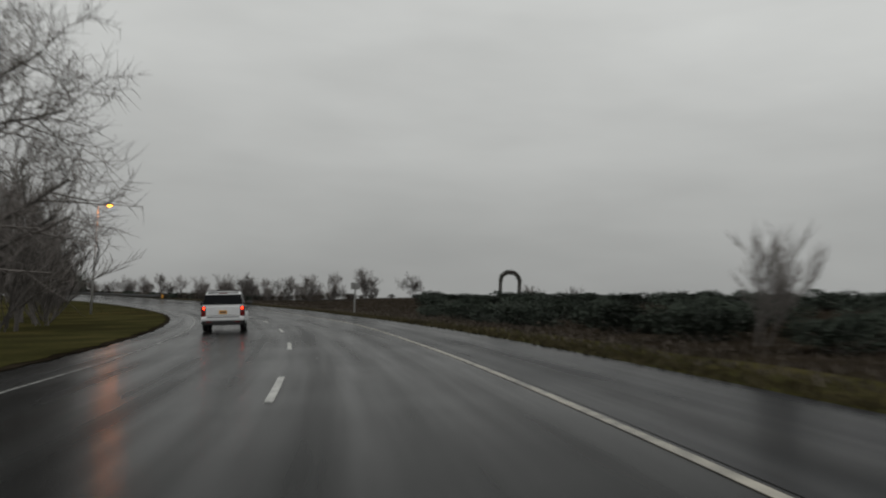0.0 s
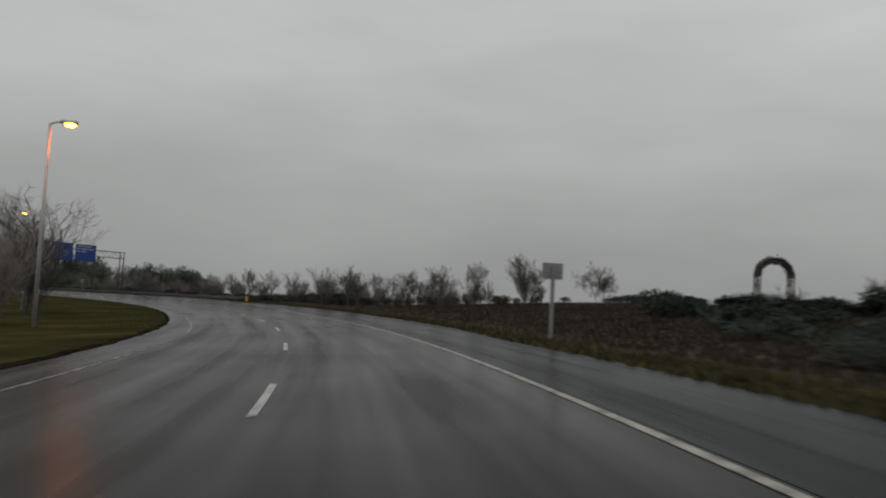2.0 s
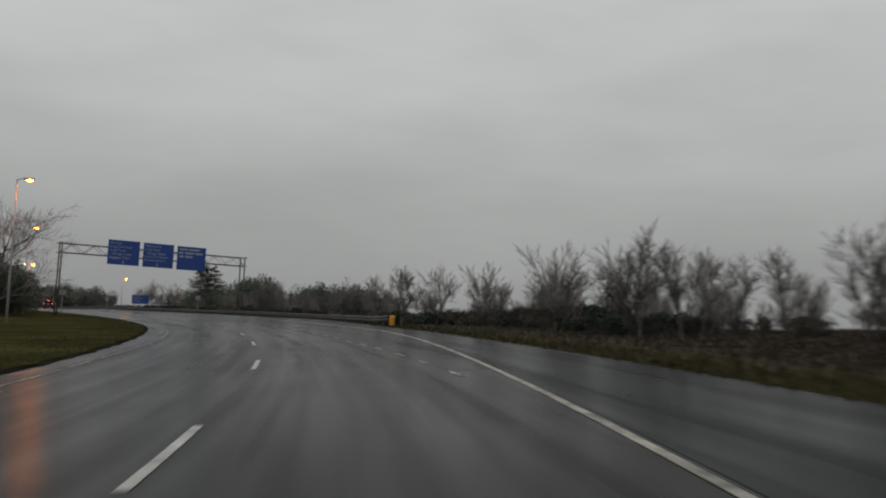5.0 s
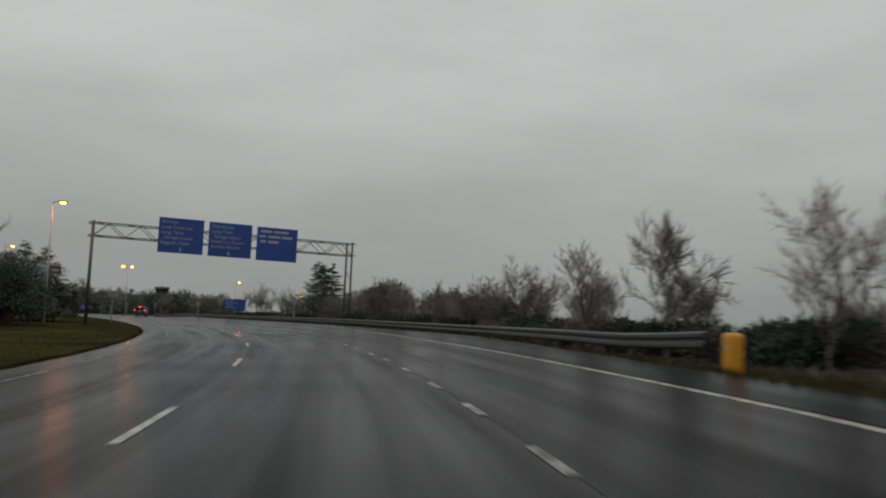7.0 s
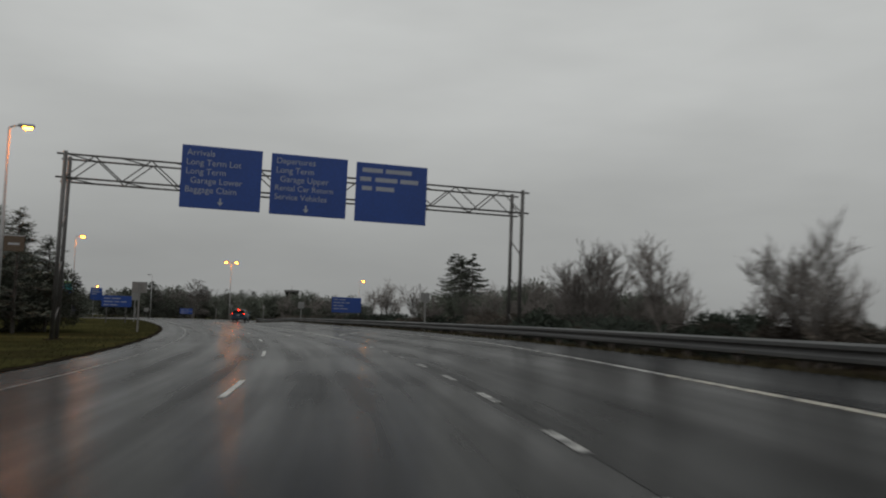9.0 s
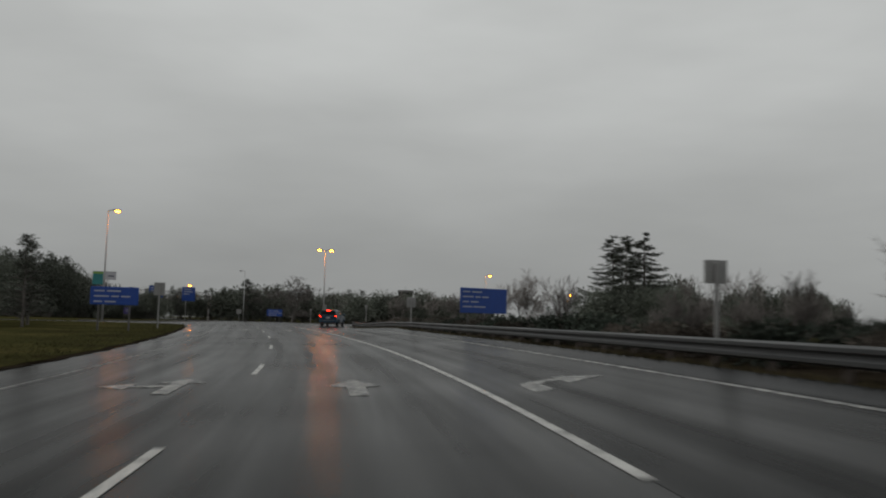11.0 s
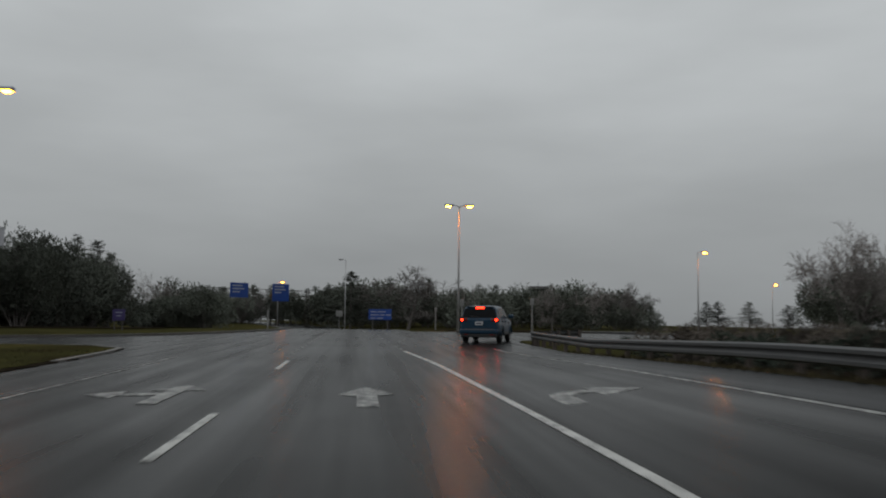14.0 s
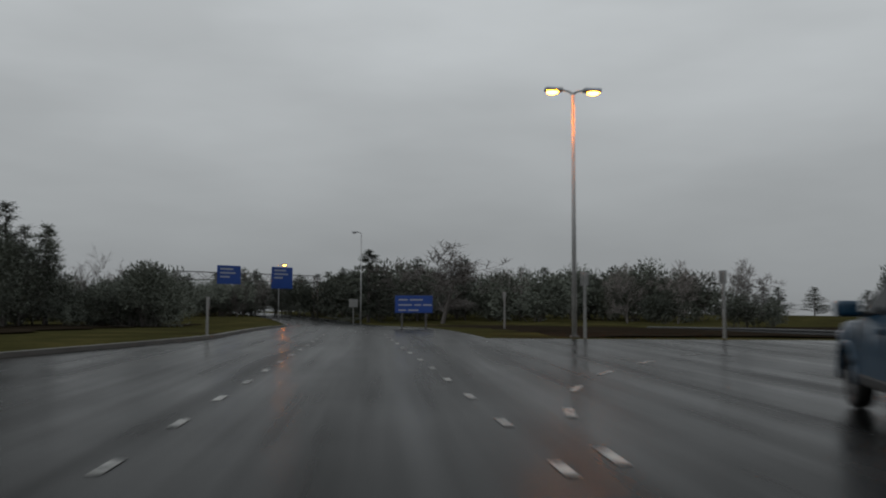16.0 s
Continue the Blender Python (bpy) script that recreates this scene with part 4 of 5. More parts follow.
def conifer_meshes(seed, h, width, density=1.0, droop=0.25, gap=0.0, sag=-0.06, pitch=0.027):
    """Trunk, and whorls of boughs that carry flat sprays of needles; sag bends the boughs down before their tips."""
    rnd = random.Random(seed)
    tv, tf, cv, cf = [], [], [], []
    tube([(0, 0, -0.2), (0.02 * h * rnd.gauss(0, 1) * 0.3, 0, h * 0.5), (0, 0, h)], [h * 0.018, h * 0.011, 0.01], 7, tv, tf, False)
    z = h * 0.1
    while z < h * 0.98:
        n = rnd.randint(2, 4)
        whorl = z
        for k in range(n):
            if rnd.random() < gap:
                continue
            a = rnd.uniform(0, 6.283)
            z = whorl + rnd.uniform(-0.03, 0.03) * h
            u = min(max(z / h, 0.0), 0.99)
            reach = width / 2 * (1 - u) ** 0.8 * rnd.uniform(0.6, 1.15) + 0.15
            out = Vector((math.cos(a), math.sin(a), 0))
            tip = Vector((0, 0, z)) + out * reach + Vector((0, 0, reach * (0.25 - droop * rnd.uniform(0.3, 1.6))))
            root = Vector((0, 0, z))
            tube([root, root.lerp(tip, 0.5) + Vector((0, 0, -sag * reach)), tip], [0.03, 0.02, 0.008], 3, tv, tf, False)
            for q in range(int((8 + reach * 13) * density)):
                t = rnd.uniform(0.15, 1.05)
                p = root.lerp(tip, t) + Vector((rnd.gauss(0, 0.1), rnd.gauss(0, 0.1), rnd.gauss(0, 0.06) - sag * reach * math.sin(min(t, 1) * 3.14)))
                side = Vector((-out.y, out.x, 0)) * rnd.choice((-1, 1))
                d = (out * rnd.uniform(0.2, 1.0) + side * rnd.uniform(0.1, 1.0) + Vector((0, 0, rnd.uniform(-0.3, 0.5)))).normalized()
                w = d.cross(Vector((rnd.gauss(0, 0.5), rnd.gauss(0, 0.5), 1))).normalized()
                ln, wd = rnd.uniform(0.14, 0.34) * (0.7 + h * 0.05), rnd.uniform(0.03, 0.07) * (0.7 + h * 0.05)
                b = len(cv)
                cv.extend([p - w * wd * 0.5, p + w * wd * 0.5, p + d * ln])
                cf.append((b, b + 1, b + 2))
        z = whorl + h * pitch * rnd.uniform(0.75, 1.25)
    return mesh_from("trunk", tv, tf, BARK), mesh_from("crown", cv, cf, NEEDLE)


def bush_meshes(seed, r, h, mat, leaves=1500, leaf=0.14):
    """Stems, and many small leaf sprays in uneven lobes."""
    rnd = random.Random(seed)
    tv, tf, cv, cf = [], [], [], []
    lobes = [(Vector((rnd.gauss(0, r * 0.42), rnd.gauss(0, r * 0.42), h * rnd.uniform(0.3, 0.78))), rnd.uniform(0.3, 0.55)) for _ in range(9)]
    for c, q in lobes:
        tube([(c.x * 0.2, c.y * 0.2, -0.1), (c.x * 0.6, c.y * 0.6, c.z * 0.6), tuple(c)], [0.03, 0.02, 0.008], 4, tv, tf, False)
        for i in range(leaves // 9):
            d = Vector((rnd.gauss(0, 1), rnd.gauss(0, 1), rnd.gauss(0, 1))).normalized()
            p = c + Vector((d.x * r * q, d.y * r * q, d.z * h * q * 0.75)) * rnd.uniform(0.55, 1.08)
            if p.z < 0.02:
                p.z = rnd.uniform(0.02, 0.3)
            e = (d + Vector((rnd.gauss(0, 0.6), rnd.gauss(0, 0.6), rnd.gauss(0, 0.6) + 0.4))).normalized()
            w = e.orthogonal().normalized() * leaf * rnd.uniform(0.2, 0.4)
            b = len(cv)
            cv.extend([p - w, p + w, p + e * leaf * rnd.uniform(0.8, 2.0)])
            cf.append((b, b + 1, b + 2))
    return mesh_from("stem", tv, tf, BARK), mesh_from("foliage", cv, cf, mat)


PARTS = {"tree": ("trunk", "crown"), "bush": ("stem", "foliage")}


def plant(name, kind, meshes, s, off, size, label, category, group, turn=0.0, tall=1.0):
    m = at(s, off, 0.0, turn) @ Matrix.Diagonal((size, size, size * tall, 1))
    g = thing(name, m, label, category, group)
    for n, me in zip(PARTS[kind], meshes):
        piece(n, me, g)
    return g


FAN = [bare_tree_meshes(k, 5.0, 0.85, 3, 4, 4, 0.12, 0.45, 0.013) for k in (11, 12, 13)]
FAN.append(bare_tree_meshes(14, 5.0, 1.15, 3, 4, 6, 0.16, 0.34, 0.012))
VASE = [bare_tree_meshes(k, 5.0, 0.85, 1, 4, 6, 0.13, 0.5, 0.012) for k in (106, 107, 108)]
VASE.append(bare_tree_meshes(104, 5.0, 0.7, 4, 4, 5, 0.12, 0.5, 0.012))
VASE.append(bare_tree_meshes(105, 5.0, 1.15, 2, 4, 6, 0.15, 0.35, 0.012))
BIG = [bare_tree_meshes(k, 10, 0.95, 1, 4, 6, 0.22, 0.25, 0.012) for k in (21, 22)]
WIDE = bare_tree_meshes(25, 10, 1.2, 1, 4, 7, 0.22, 0.16, 0.009, 2)
ROUND = bare_tree_meshes(26, 10, 1.3, 1, 4, 6, 0.14, 0.25, 0.03)
MULTI = [bare_tree_meshes(k, 4.5, 0.62, 5, 3, 5, 0.12, 0.6, 0.013) for k in (31, 32, 33)]
SPRUCE = [conifer_meshes(41, 11, 11.4, 4.8, 0.3, 0.05, 0.1, 0.027), conifer_meshes(42, 10, 10.6, 5.6, 0.36, 0.03, 0.08, 0.024), conifer_meshes(43, 11, 10.8, 5.6, 0.38, 0.03, 0.06, 0.024)]
PINE = [conifer_meshes(51, 6.0, 4.2, 2.2, 0.1), conifer_meshes(52, 6.5, 4.6, 2.2, 0.2), conifer_meshes(53, 5.0, 4.6, 2.6, 0.1)]
JUNI = [bush_meshes(k, 2.0, 1.5, JUNIPER, 1150, 0.19) for k in (61, 62, 63)]
SCRU = [bush_meshes(k, 1.6, 1.6, SCRUB, 1800, 0.12) for k in (71, 72)]
EVER = [bush_meshes(k, 2.6, 3.6, NEEDLE, 2900, 0.215) for k in (81, 82, 83)]
FINE = [bush_meshes(k, 2.6, 3.6, NEEDLE, 6500, 0.135) for k in (91, 92, 93)]

rnd = random.Random(7)
# junipers covering the bank below the arch, thinning out to brown turf towards the start of the walk
for i in range(420):
    s, off = rnd.uniform(-8, 88), rnd.uniform(8.2, 28.5)
    if (s < 22 and rnd.random() < 0.55) or off < 6.9 + 0.35 * max(0.0, s - 45):
        continue
    plant("juniper_shrub", "bush", rnd.choice(JUNI), s, off, rnd.uniform(0.42, 0.75) * (1.0 if off < 19 else 0.7), "low dark blue-green juniper shrub on the bank", "shrub", "junipers on the bank", rnd.uniform(0, 360), 0.75)
# a dark low hedge behind the verge and the guard rail
for i in range(190):
    s = 112 + 150 * (i + rnd.random()) / 190
    off = rnd.uniform(9.6, 13.5) if s > 134 else rnd.uniform(10.2, 14)
    evergreen = rnd.random() < (0.65 if s < 150 else 0.4)
    size = rnd.uniform(0.42, 0.72) * (1.25 if 186 < s < 202 else 1.0) * (0.7 if s < 120 else 1.0)
    if evergreen:
        plant("evergreen_shrub", "bush", rnd.choice(JUNI), s, off, size * 1.05, "low dark evergreen shrub in the hedge behind the verge", "shrub", "hedge along the road", rnd.uniform(0, 360), 1.05)
    else:
        plant("scrub_bush", "bush", rnd.choice(SCRU), s, off, size, "brown leafless scrub bush behind the verge", "shrub", "hedge along the road", rnd.uniform(0, 360))
# small bare trees along the outer side of the bend: (along, to the right, height, form)
VASE_TREES = [(93, 14.5, 3.3, 0), (89.2, 22.4, 2.9, 4), (90.7, 17.5, 3.5, 2), (91.6, 18.2, 3.2, 3), (98.5, 14.0, 3.2, 3), (105, 13.6, 3.2, 1), (113, 13.6, 3.1, 0), (120.5, 13.6, 3.0, 2), (128.5, 13.6, 3.0, 1),
              (109.4, 10.8, 2.9, 2), (112, 10.6, 3.8, 1), (118.5, 10.2, 3.6, 3), (127.8, 10.0, 3.3, 3), (135.6, 10.0, 4.0, 1), (142.6, 9.9, 4.3, 0), (149.5, 10.3, 3.8, 2), (156.8, 10.0, 3.9, 4), (153.2, 11.8, 3.0, 2),
              (163.7, 10.2, 3.2, 4), (160.3, 12.5, 3.3, 0), (170.3, 10.2, 3.3, 1), (178, 10.3, 3.5, 2), (174.5, 12.5, 3.0, 0), (184.4, 10.5, 3.9, 3), (187, 11.5, 4.0, 0), (191.5, 12, 3.4, 2), (196, 12.5, 3.3, 1),
              (203.3, 12.5, 3.2, 1), (214, 12.0, 2.5, 3), (209, 13, 2.4, 2)]
for s, off, tall, k in VASE_TREES:
    plant("bare_tree", "tree", VASE[k], s, off, tall / 4.6, "leafless vase-shaped tree with open twigs behind the verge", "tree", "small bare trees", s * 37)
for s, off, tall, k in [(66, 23.5, 1.6, 0), (69.7, 41, 2.6, 0), (74.9, 33.9, 2.3, 0), (56.3, 40, 2.4, 1), (46.4, 42, 2.2, 2), (88, 38, 2.8, 1), (114, 60, 5.0, 3)]:
    plant("bare_tree", "tree", FAN[k], s, off, tall / 5.0, "small leafless tree with fanned twigs on the bank", "tree", "small bare trees", s * 37)
for i in range(24):
    s = rnd.uniform(172, 258)
    plant("bare_thicket", "tree", rnd.choice(MULTI), s, rnd.uniform(11.5, 16), rnd.uniform(0.4, 0.66) * (1.0 if s < 212 else 0.62), "leafless many-stemmed thicket behind the verge", "tree", "bare thickets", rnd.uniform(0, 360))
for i in range(20):
    s = 106 + 92 * (i + rnd.random()) / 20
    plant("bare_tree", "tree", VASE[i % 5], s, rnd.uniform(13.5, 20), rnd.uniform(0.45, 0.72) * (1.0 if s < 170 else 0.8), "leafless tree in the second row behind the verge", "tree", "small bare trees", rnd.uniform(0, 360))
for i in range(60):
    s = 90 + 60 * (i + rnd.random()) / 60
    plant("scrub_bush", "bush", SCRU[i % 2], s, rnd.uniform(13.5, 17.5) + 0.5 * max(0, 98 - s), rnd.uniform(0.3, 0.55), "low brown scrub on the crest of the bank", "shrub", "hedge along the road", rnd.uniform(0, 360))
for i in range(58):
    s = 92 + 52 * (i + rnd.random()) / 58
    plant("bare_thicket", "tree", MULTI[i % 3], s, rnd.uniform(13.5, 17) + 0.35 * max(0, 100 - s), rnd.uniform(0.28, 0.52), "low leafless thicket on the crest of the bank", "tree", "bare thickets", rnd.uniform(0, 360))
# left side of the bend: tall bare trees and scrub
for s, off, size, k in [(39, -11.5, 0.85, 1), (49.5, -12.5, 0.88, 0), (58, -15, 0.75, 1), (92.5, -14.5, 0.78, 0), (100.5, -17, 0.9, 1), (119.9, -19, 0.85, 0), (184, -17.5, 0.85, 1), (155, -17.5, 0.92, 0), (240, -24, 0.75, 1)]:
    plant("tall_bare_tree", "tree", BIG[k], s, off, size, "tall leafless tree with spreading dark branches", "tree", "tall bare trees", s * 53)
plant("bare_tree", "tree", VASE[4], 282.5, 29.2, 1.52, "wide leafless tree behind the guard rail", "tree", "small bare trees", 10)
plant("bare_tree", "tree", VASE[3], 285.5, 35.5, 1.4, "leafless tree with several stems behind the guard rail", "tree", "small bare trees", 70)
for s, off, size, k in [(293.4, 67.6, 1.02, 0), (290.2, 72.4, 0.82, 1), (286.0, 70.5, 0.62, 0)]:
    plant("tall_bare_tree", "tree", BIG[k], s, off, size, "tall leafless tree far behind the guard rail", "tree", "tall bare trees", s * 47)
plant("bare_thicket", "tree", MULTI[1], 17.2, 9.3, 0.66, "leafless many-stemmed thicket behind the verge", "tree", "bare thickets", 30)
plant("tall_bare_tree", "tree", WIDE, 20.0, -8.6, 1.0, "tall leafless tree with wide spreading branches", "tree", "tall bare trees", 100)
for s, off, size in [(33, -12.5, 1.5), (38, -12.2, 1.6), (43.5, -13, 1.85), (47, -11.8, 1.6), (52, -13.5, 1.7), (57, -13, 1.3), (53.8, -12.5, 0.9), (61.2, -13, 1.0), (67.3, -13.5, 1.05), (73.4, -14, 1.0), (82.4, -14.5, 1.2), (91.5, -14, 1.3), (97.3, -15, 1.3), (109.1, -17, 1.3)]:
    plant("bare_thicket", "tree", MULTI[int(s) % 3], s, off, size, "leafless many-stemmed thicket behind the verge", "tree", "bare thickets", s * 31)
# dark evergreens on the left
for s, off, size in [(184, -17.2, 1.0), (188, -15.8, 1.05), (191, -14.4, 0.92), (195, -18.5, 1.05), (199, -17.5, 0.9), (203, -16.8, 0.95), (206.4, -12.9, 1.08), (209.4, -12.9, 0.78), (202.6, -13.9, 1.02), (207.5, -14.4, 1.0), (210.5, -15.6, 0.85), (205.5, -15.6, 1.1), (213, -16.8, 0.9), (201.5, -19, 1.1), (238, -18, 0.9), (243, -16, 0.95), (249, -17, 0.95), (213.8, -17, 0.9), (222.9, -18, 0.8), (257, -19, 0.95), (251, -21, 1.0), (245, -20, 0.9)]:
    plant("pine_tree", "tree", PINE[int(s) % 3], s, off, size, "dense dark evergreen tree behind the lawn", "tree", "dark evergreens", s * 71)
for i in range(34):
    s, off = rnd.uniform(300, 338), rnd.uniform(-46, -25.5)
    off -= 3.2 if s > 322 else 0.0
    plant("evergreen_tree", "bush", rnd.choice(FINE if s < 326 else EVER), s, off, rnd.uniform(1.2, 1.75), "dense dark evergreen beside the junction", "tree", "evergreens beside the junction", rnd.uniform(0, 360), 1.35)
for s, off, size in [(322, -23.5, 1.4), (327, -26.6, 1.5), (318, -25, 1.45), (332, -28.2, 1.5), (313, -26.5, 1.4)]:
    plant("evergreen_tree", "bush", FINE[int(s) % 3], s, off, size, "dense dark evergreen beside the junction", "tree", "evergreens beside the junction", s * 29, 1.18)
for s, off, size in [(320.5, -24.6, 1.22), (326.5, -27.4, 1.3), (316.5, -25.6, 1.16), (330.5, -29.4, 1.2), (311, -25.2, 1.05), (306, -27.0, 1.12), (334.5, -30.5, 1.1), (323, -26.8, 1.34)]:
    plant("pine_tree", "tree", PINE[int(s) % 3], s, off, size, "pointed dark evergreen beside the junction", "tree", "evergreens beside the junction", s * 23)
for s, off, size in [(186, -16.8, 1.3), (190, -15.6, 1.35), (194.5, -19, 1.4), (182, -18.6, 1.4), (200, -18.5, 1.35), (206, -16.2, 1.25), (210, -17.5, 1.3), (206.0, -13.6, 1.0), (208.6, -13.2, 0.9)]:
    plant("evergreen_tree", "bush", FINE[int(s) % 3], s, off, size, "dense dark rounded evergreen behind the lawn", "tree", "dark evergreens", s * 17)
# spruces behind the blue sign
for s, off, size, k in [(289.3, 44, 1.13, 0), (277.1, 40.0, 1.12, 1), (274.0, 40.6, 1.04, 2)]:
    plant("spruce", "tree", SPRUCE[k], s, off, size, "tall dark spruce with drooping boughs", "tree", "spruces", s * 13)
for i in range(36):
    s, off, size = rnd.uniform(262, 298), rnd.uniform(31, 58), rnd.uniform(0.8, 1.4)
    if off < 0.6 * (s - 218):
        size *= 0.4
    if math.hypot(s - 279, off - 42) > 8:
        size *= 0.5
    plant("evergreen_tree", "bush", rnd.choice(EVER), s, off, size, "dense dark evergreen behind the blue sign", "tree", "evergreens by the blue sign", rnd.uniform(0, 360))
for i in range(26):
    s = rnd.uniform(258, 300)
    plant("bare_thicket", "tree", rnd.choice(MULTI), s, rnd.uniform(46, 62), rnd.uniform(0.75, 1.2), "leafless many-stemmed thicket far behind the guard rail", "tree", "bare thickets", rnd.uniform(0, 360))
for s, off, size in [(272.6, 38.6, 1.3), (275.6, 38.4, 1.2), (279.4, 40.2, 1.0), (270.4, 39.2, 1.15), (271.6, 42.0, 1.25)]:
    plant("evergreen_tree", "bush", FINE[int(s) % 3], s, off, size, "dense dark evergreen at the foot of the spruces", "tree", "evergreens by the blue sign", s * 41, 1.15)


def far_plant(name, kind, meshes, d, off, size, label, group, turn, wide=1.0):
    g = thing(name, beyond(d, off, 0.0, turn) @ Matrix.Diagonal((size * wide, size * wide, size, 1)), label, "tree", group)
    for n, me in zip(PARTS[kind], meshes):
        piece(n, me, g)


# far belt of trees beyond the junction
for i in range(130):
    off = rnd.uniform(-95, 52)
    d = rnd.uniform(388, 432) - 0.12 * abs(off)
    if -32 < off < -6:
        d = rnd.uniform(425, 460)
    if -0.31 < off / (d - 249.5) < -0.27:
        off -= 12.0
    off = min(off, 0.31 * (d - 234))
    kind = rnd.random()
    if kind < 0.55:
        far_plant("evergreen_tree", "bush", rnd.choice(EVER), d, off, rnd.uniform(1.5, 2.2), "far dark evergreen in a belt of trees", "far tree belt", rnd.uniform(0, 360))
    elif kind < 0.8:
        far_plant("pine_tree", "tree", rnd.choice(PINE), d, off, rnd.uniform(1.1, 1.6), "far dark pine in a belt of trees", "far tree belt", rnd.uniform(0, 360))
    else:
        far_plant("bare_tree", "tree", FAN[rnd.randrange(3)], d, off, rnd.uniform(1.4, 1.9), "far leafless tree in a belt of trees", "far tree belt", rnd.uniform(0, 360))
# a stand of tall pointed evergreens at the corner past the junction, with a bare tree behind its edge
rnd3 = random.Random(78)
for i in range(26):
    d = rnd3.uniform(338, 366)
    far_plant("pine_tree", "tree", PINE[i % 3], d, -0.346 * (d - 265) - rnd3.uniform(2.4, 30), rnd3.uniform(1.5, 1.85), "tall pointed dark evergreen past the junction", "evergreens beside the junction", rnd3.uniform(0, 360), 0.9)
for i in range(14):
    d = rnd3.uniform(336, 362)
    far_plant("evergreen_tree", "bush", FINE[i % 3], d, -0.35 * (d - 265) - rnd3.uniform(2.5, 28), rnd3.uniform(1.7, 2.3), "dense dark evergreen past the junction", "evergreens beside the junction", rnd3.uniform(0, 360), 0.8)
far_plant("tall_bare_tree", "tree", BIG[1], 368, -33.0, 0.98, "tall leafless tree at the edge of the evergreens", "tall bare trees", 75)
for i in range(12):
    d = rnd3.uniform(340, 362)
    far_plant("evergreen_shrub", "bush", EVER[i % 3], d, -(d - 265) * rnd3.uniform(0.295, 0.345), rnd3.uniform(0.75, 1.05), "low dark evergreen past the junction", "evergreens beside the junction", rnd3.uniform(0, 360))
for i in range(12):
    d = rnd3.uniform(326, 346)
    far_plant("evergreen_tree", "bush", FINE[i % 3], d, -(d - 265) * rnd3.uniform(0.245, 0.30), rnd3.uniform(0.85, 1.18), "dense rounded evergreen on the grass past the junction", "evergreens beside the junction", rnd3.uniform(0, 360))
for i in range(60):
    d = rnd3.uniform(424, 466)
    far_plant("pine_tree", "tree", PINE[i % 3], d, (d - 265) * rnd3.uniform(-0.25, 0.16), rnd3.uniform(1.0, 1.5), "far dark pine in a belt of trees", "far tree belt", rnd3.uniform(0, 360))
rnd3 = random.Random(77)
for i in range(10):
    d = rnd3.uniform(426, 456)
    far_plant("evergreen_tree", "bush", EVER[i % 3], d, -(d - 249.5) * (0.132 + 0.0065 * i), rnd3.uniform(1.3, 2.0), "far dark evergreen in a belt of trees", "far tree belt", rnd3.uniform(0, 360))
far_plant("tall_bare_tree", "tree", ROUND, 373.1, 8.4, 1.08, "tall round-crowned leafless tree past the junction", "tall bare trees", 40, 2.0)
for d, off, size in [(355, 40.2, 0.78), (372, 38.6, 0.84), (374, 32.6, 0.82)]:
    far_plant("tall_bare_tree", "tree", ROUND, d, off, size, "round-crowned leafless tree at the end of the tree belt", "tall bare trees", d * 31, 1.15)
for d, off, size in [(352, 37.4, 1.0), (357, 44.0, 0.8), (368, 36.0, 1.2)]:
    far_plant("evergreen_tree", "bush", EVER[int(d) % 3], d, off, size, "dark evergreen below round bare trees", "far tree belt", d * 17)
far_plant("spruce", "tree", SPRUCE[1], 380, -1.0, 0.98, "dark spruce beside the far bare tree", "spruces", 80, 1.25)
for d, off, size in [(561, 138.5, 1.65), (546, 136.8, 1.6), (540, 146.2, 1.6), (493, 136.6, 1.2)]:
    far_plant("pine_tree", "tree", PINE[2], d, off, size * 1.25, "small far pine beside the side road", "far pines", d * 9, 1.35)

rnd4 = random.Random(5)
for i in range(30):
    d, k = rnd4.uniform(466, 502), rnd4.uniform(0.0, 1.0)
    far_plant("evergreen_tree", "bush", EVER[i % 3], d, (d - 234) * (0.553 + 0.36 * k), rnd4.uniform(4.2, 4.9) * min(1.0, 0.72 + 3 * k), "far tall dark evergreen beyond the side road", "far evergreens", rnd4.uniform(0, 360), 0.75)


def control_tower(x, y, base, top):
    """A far tower: a square shaft, a flared glazed cab and a flat overhanging roof."""
    g = thing("control_tower", pose(x, y, base, 0, 0, 30), "far dark airport control tower above the trees", "tower")
    h = top - base
    part("shaft", box(-1.9, 1.9, -1.9, 1.9, -1.0, h - 3.4, 0.1, 1), CONCRETE, g, "damp grey concrete shaft")
    bm = bmesh.new()
    bmesh.ops.create_cone(bm, cap_ends=True, segments=8, radius1=2.6, radius2=3.5, depth=2.4, matrix=pose(0, 0, h - 2.2))
    part("cab", bm, GLASS_DARK, g, "dark glazed cab")
    for k in range(8):
        a = math.radians(45 * k)
        tube_part("mullion", [(2.6 * math.cos(a), 2.6 * math.sin(a), h - 3.4), (3.5 * math.cos(a), 3.5 * math.sin(a), h - 1.0)], 0.09, TRUSS, g, 5)
    bm = bmesh.new()
    bmesh.ops.create_cone(bm, cap_ends=True, segments=8, radius1=3.9, radius2=3.7, depth=0.9, matrix=pose(0, 0, h - 0.45))
    part("roof", bm, TRUSS, g, "flat dark roof")
    tube_part("mast", [(0, 0, h), (0, 0, h + 1.6)], 0.08, TRUSS, g, 5)


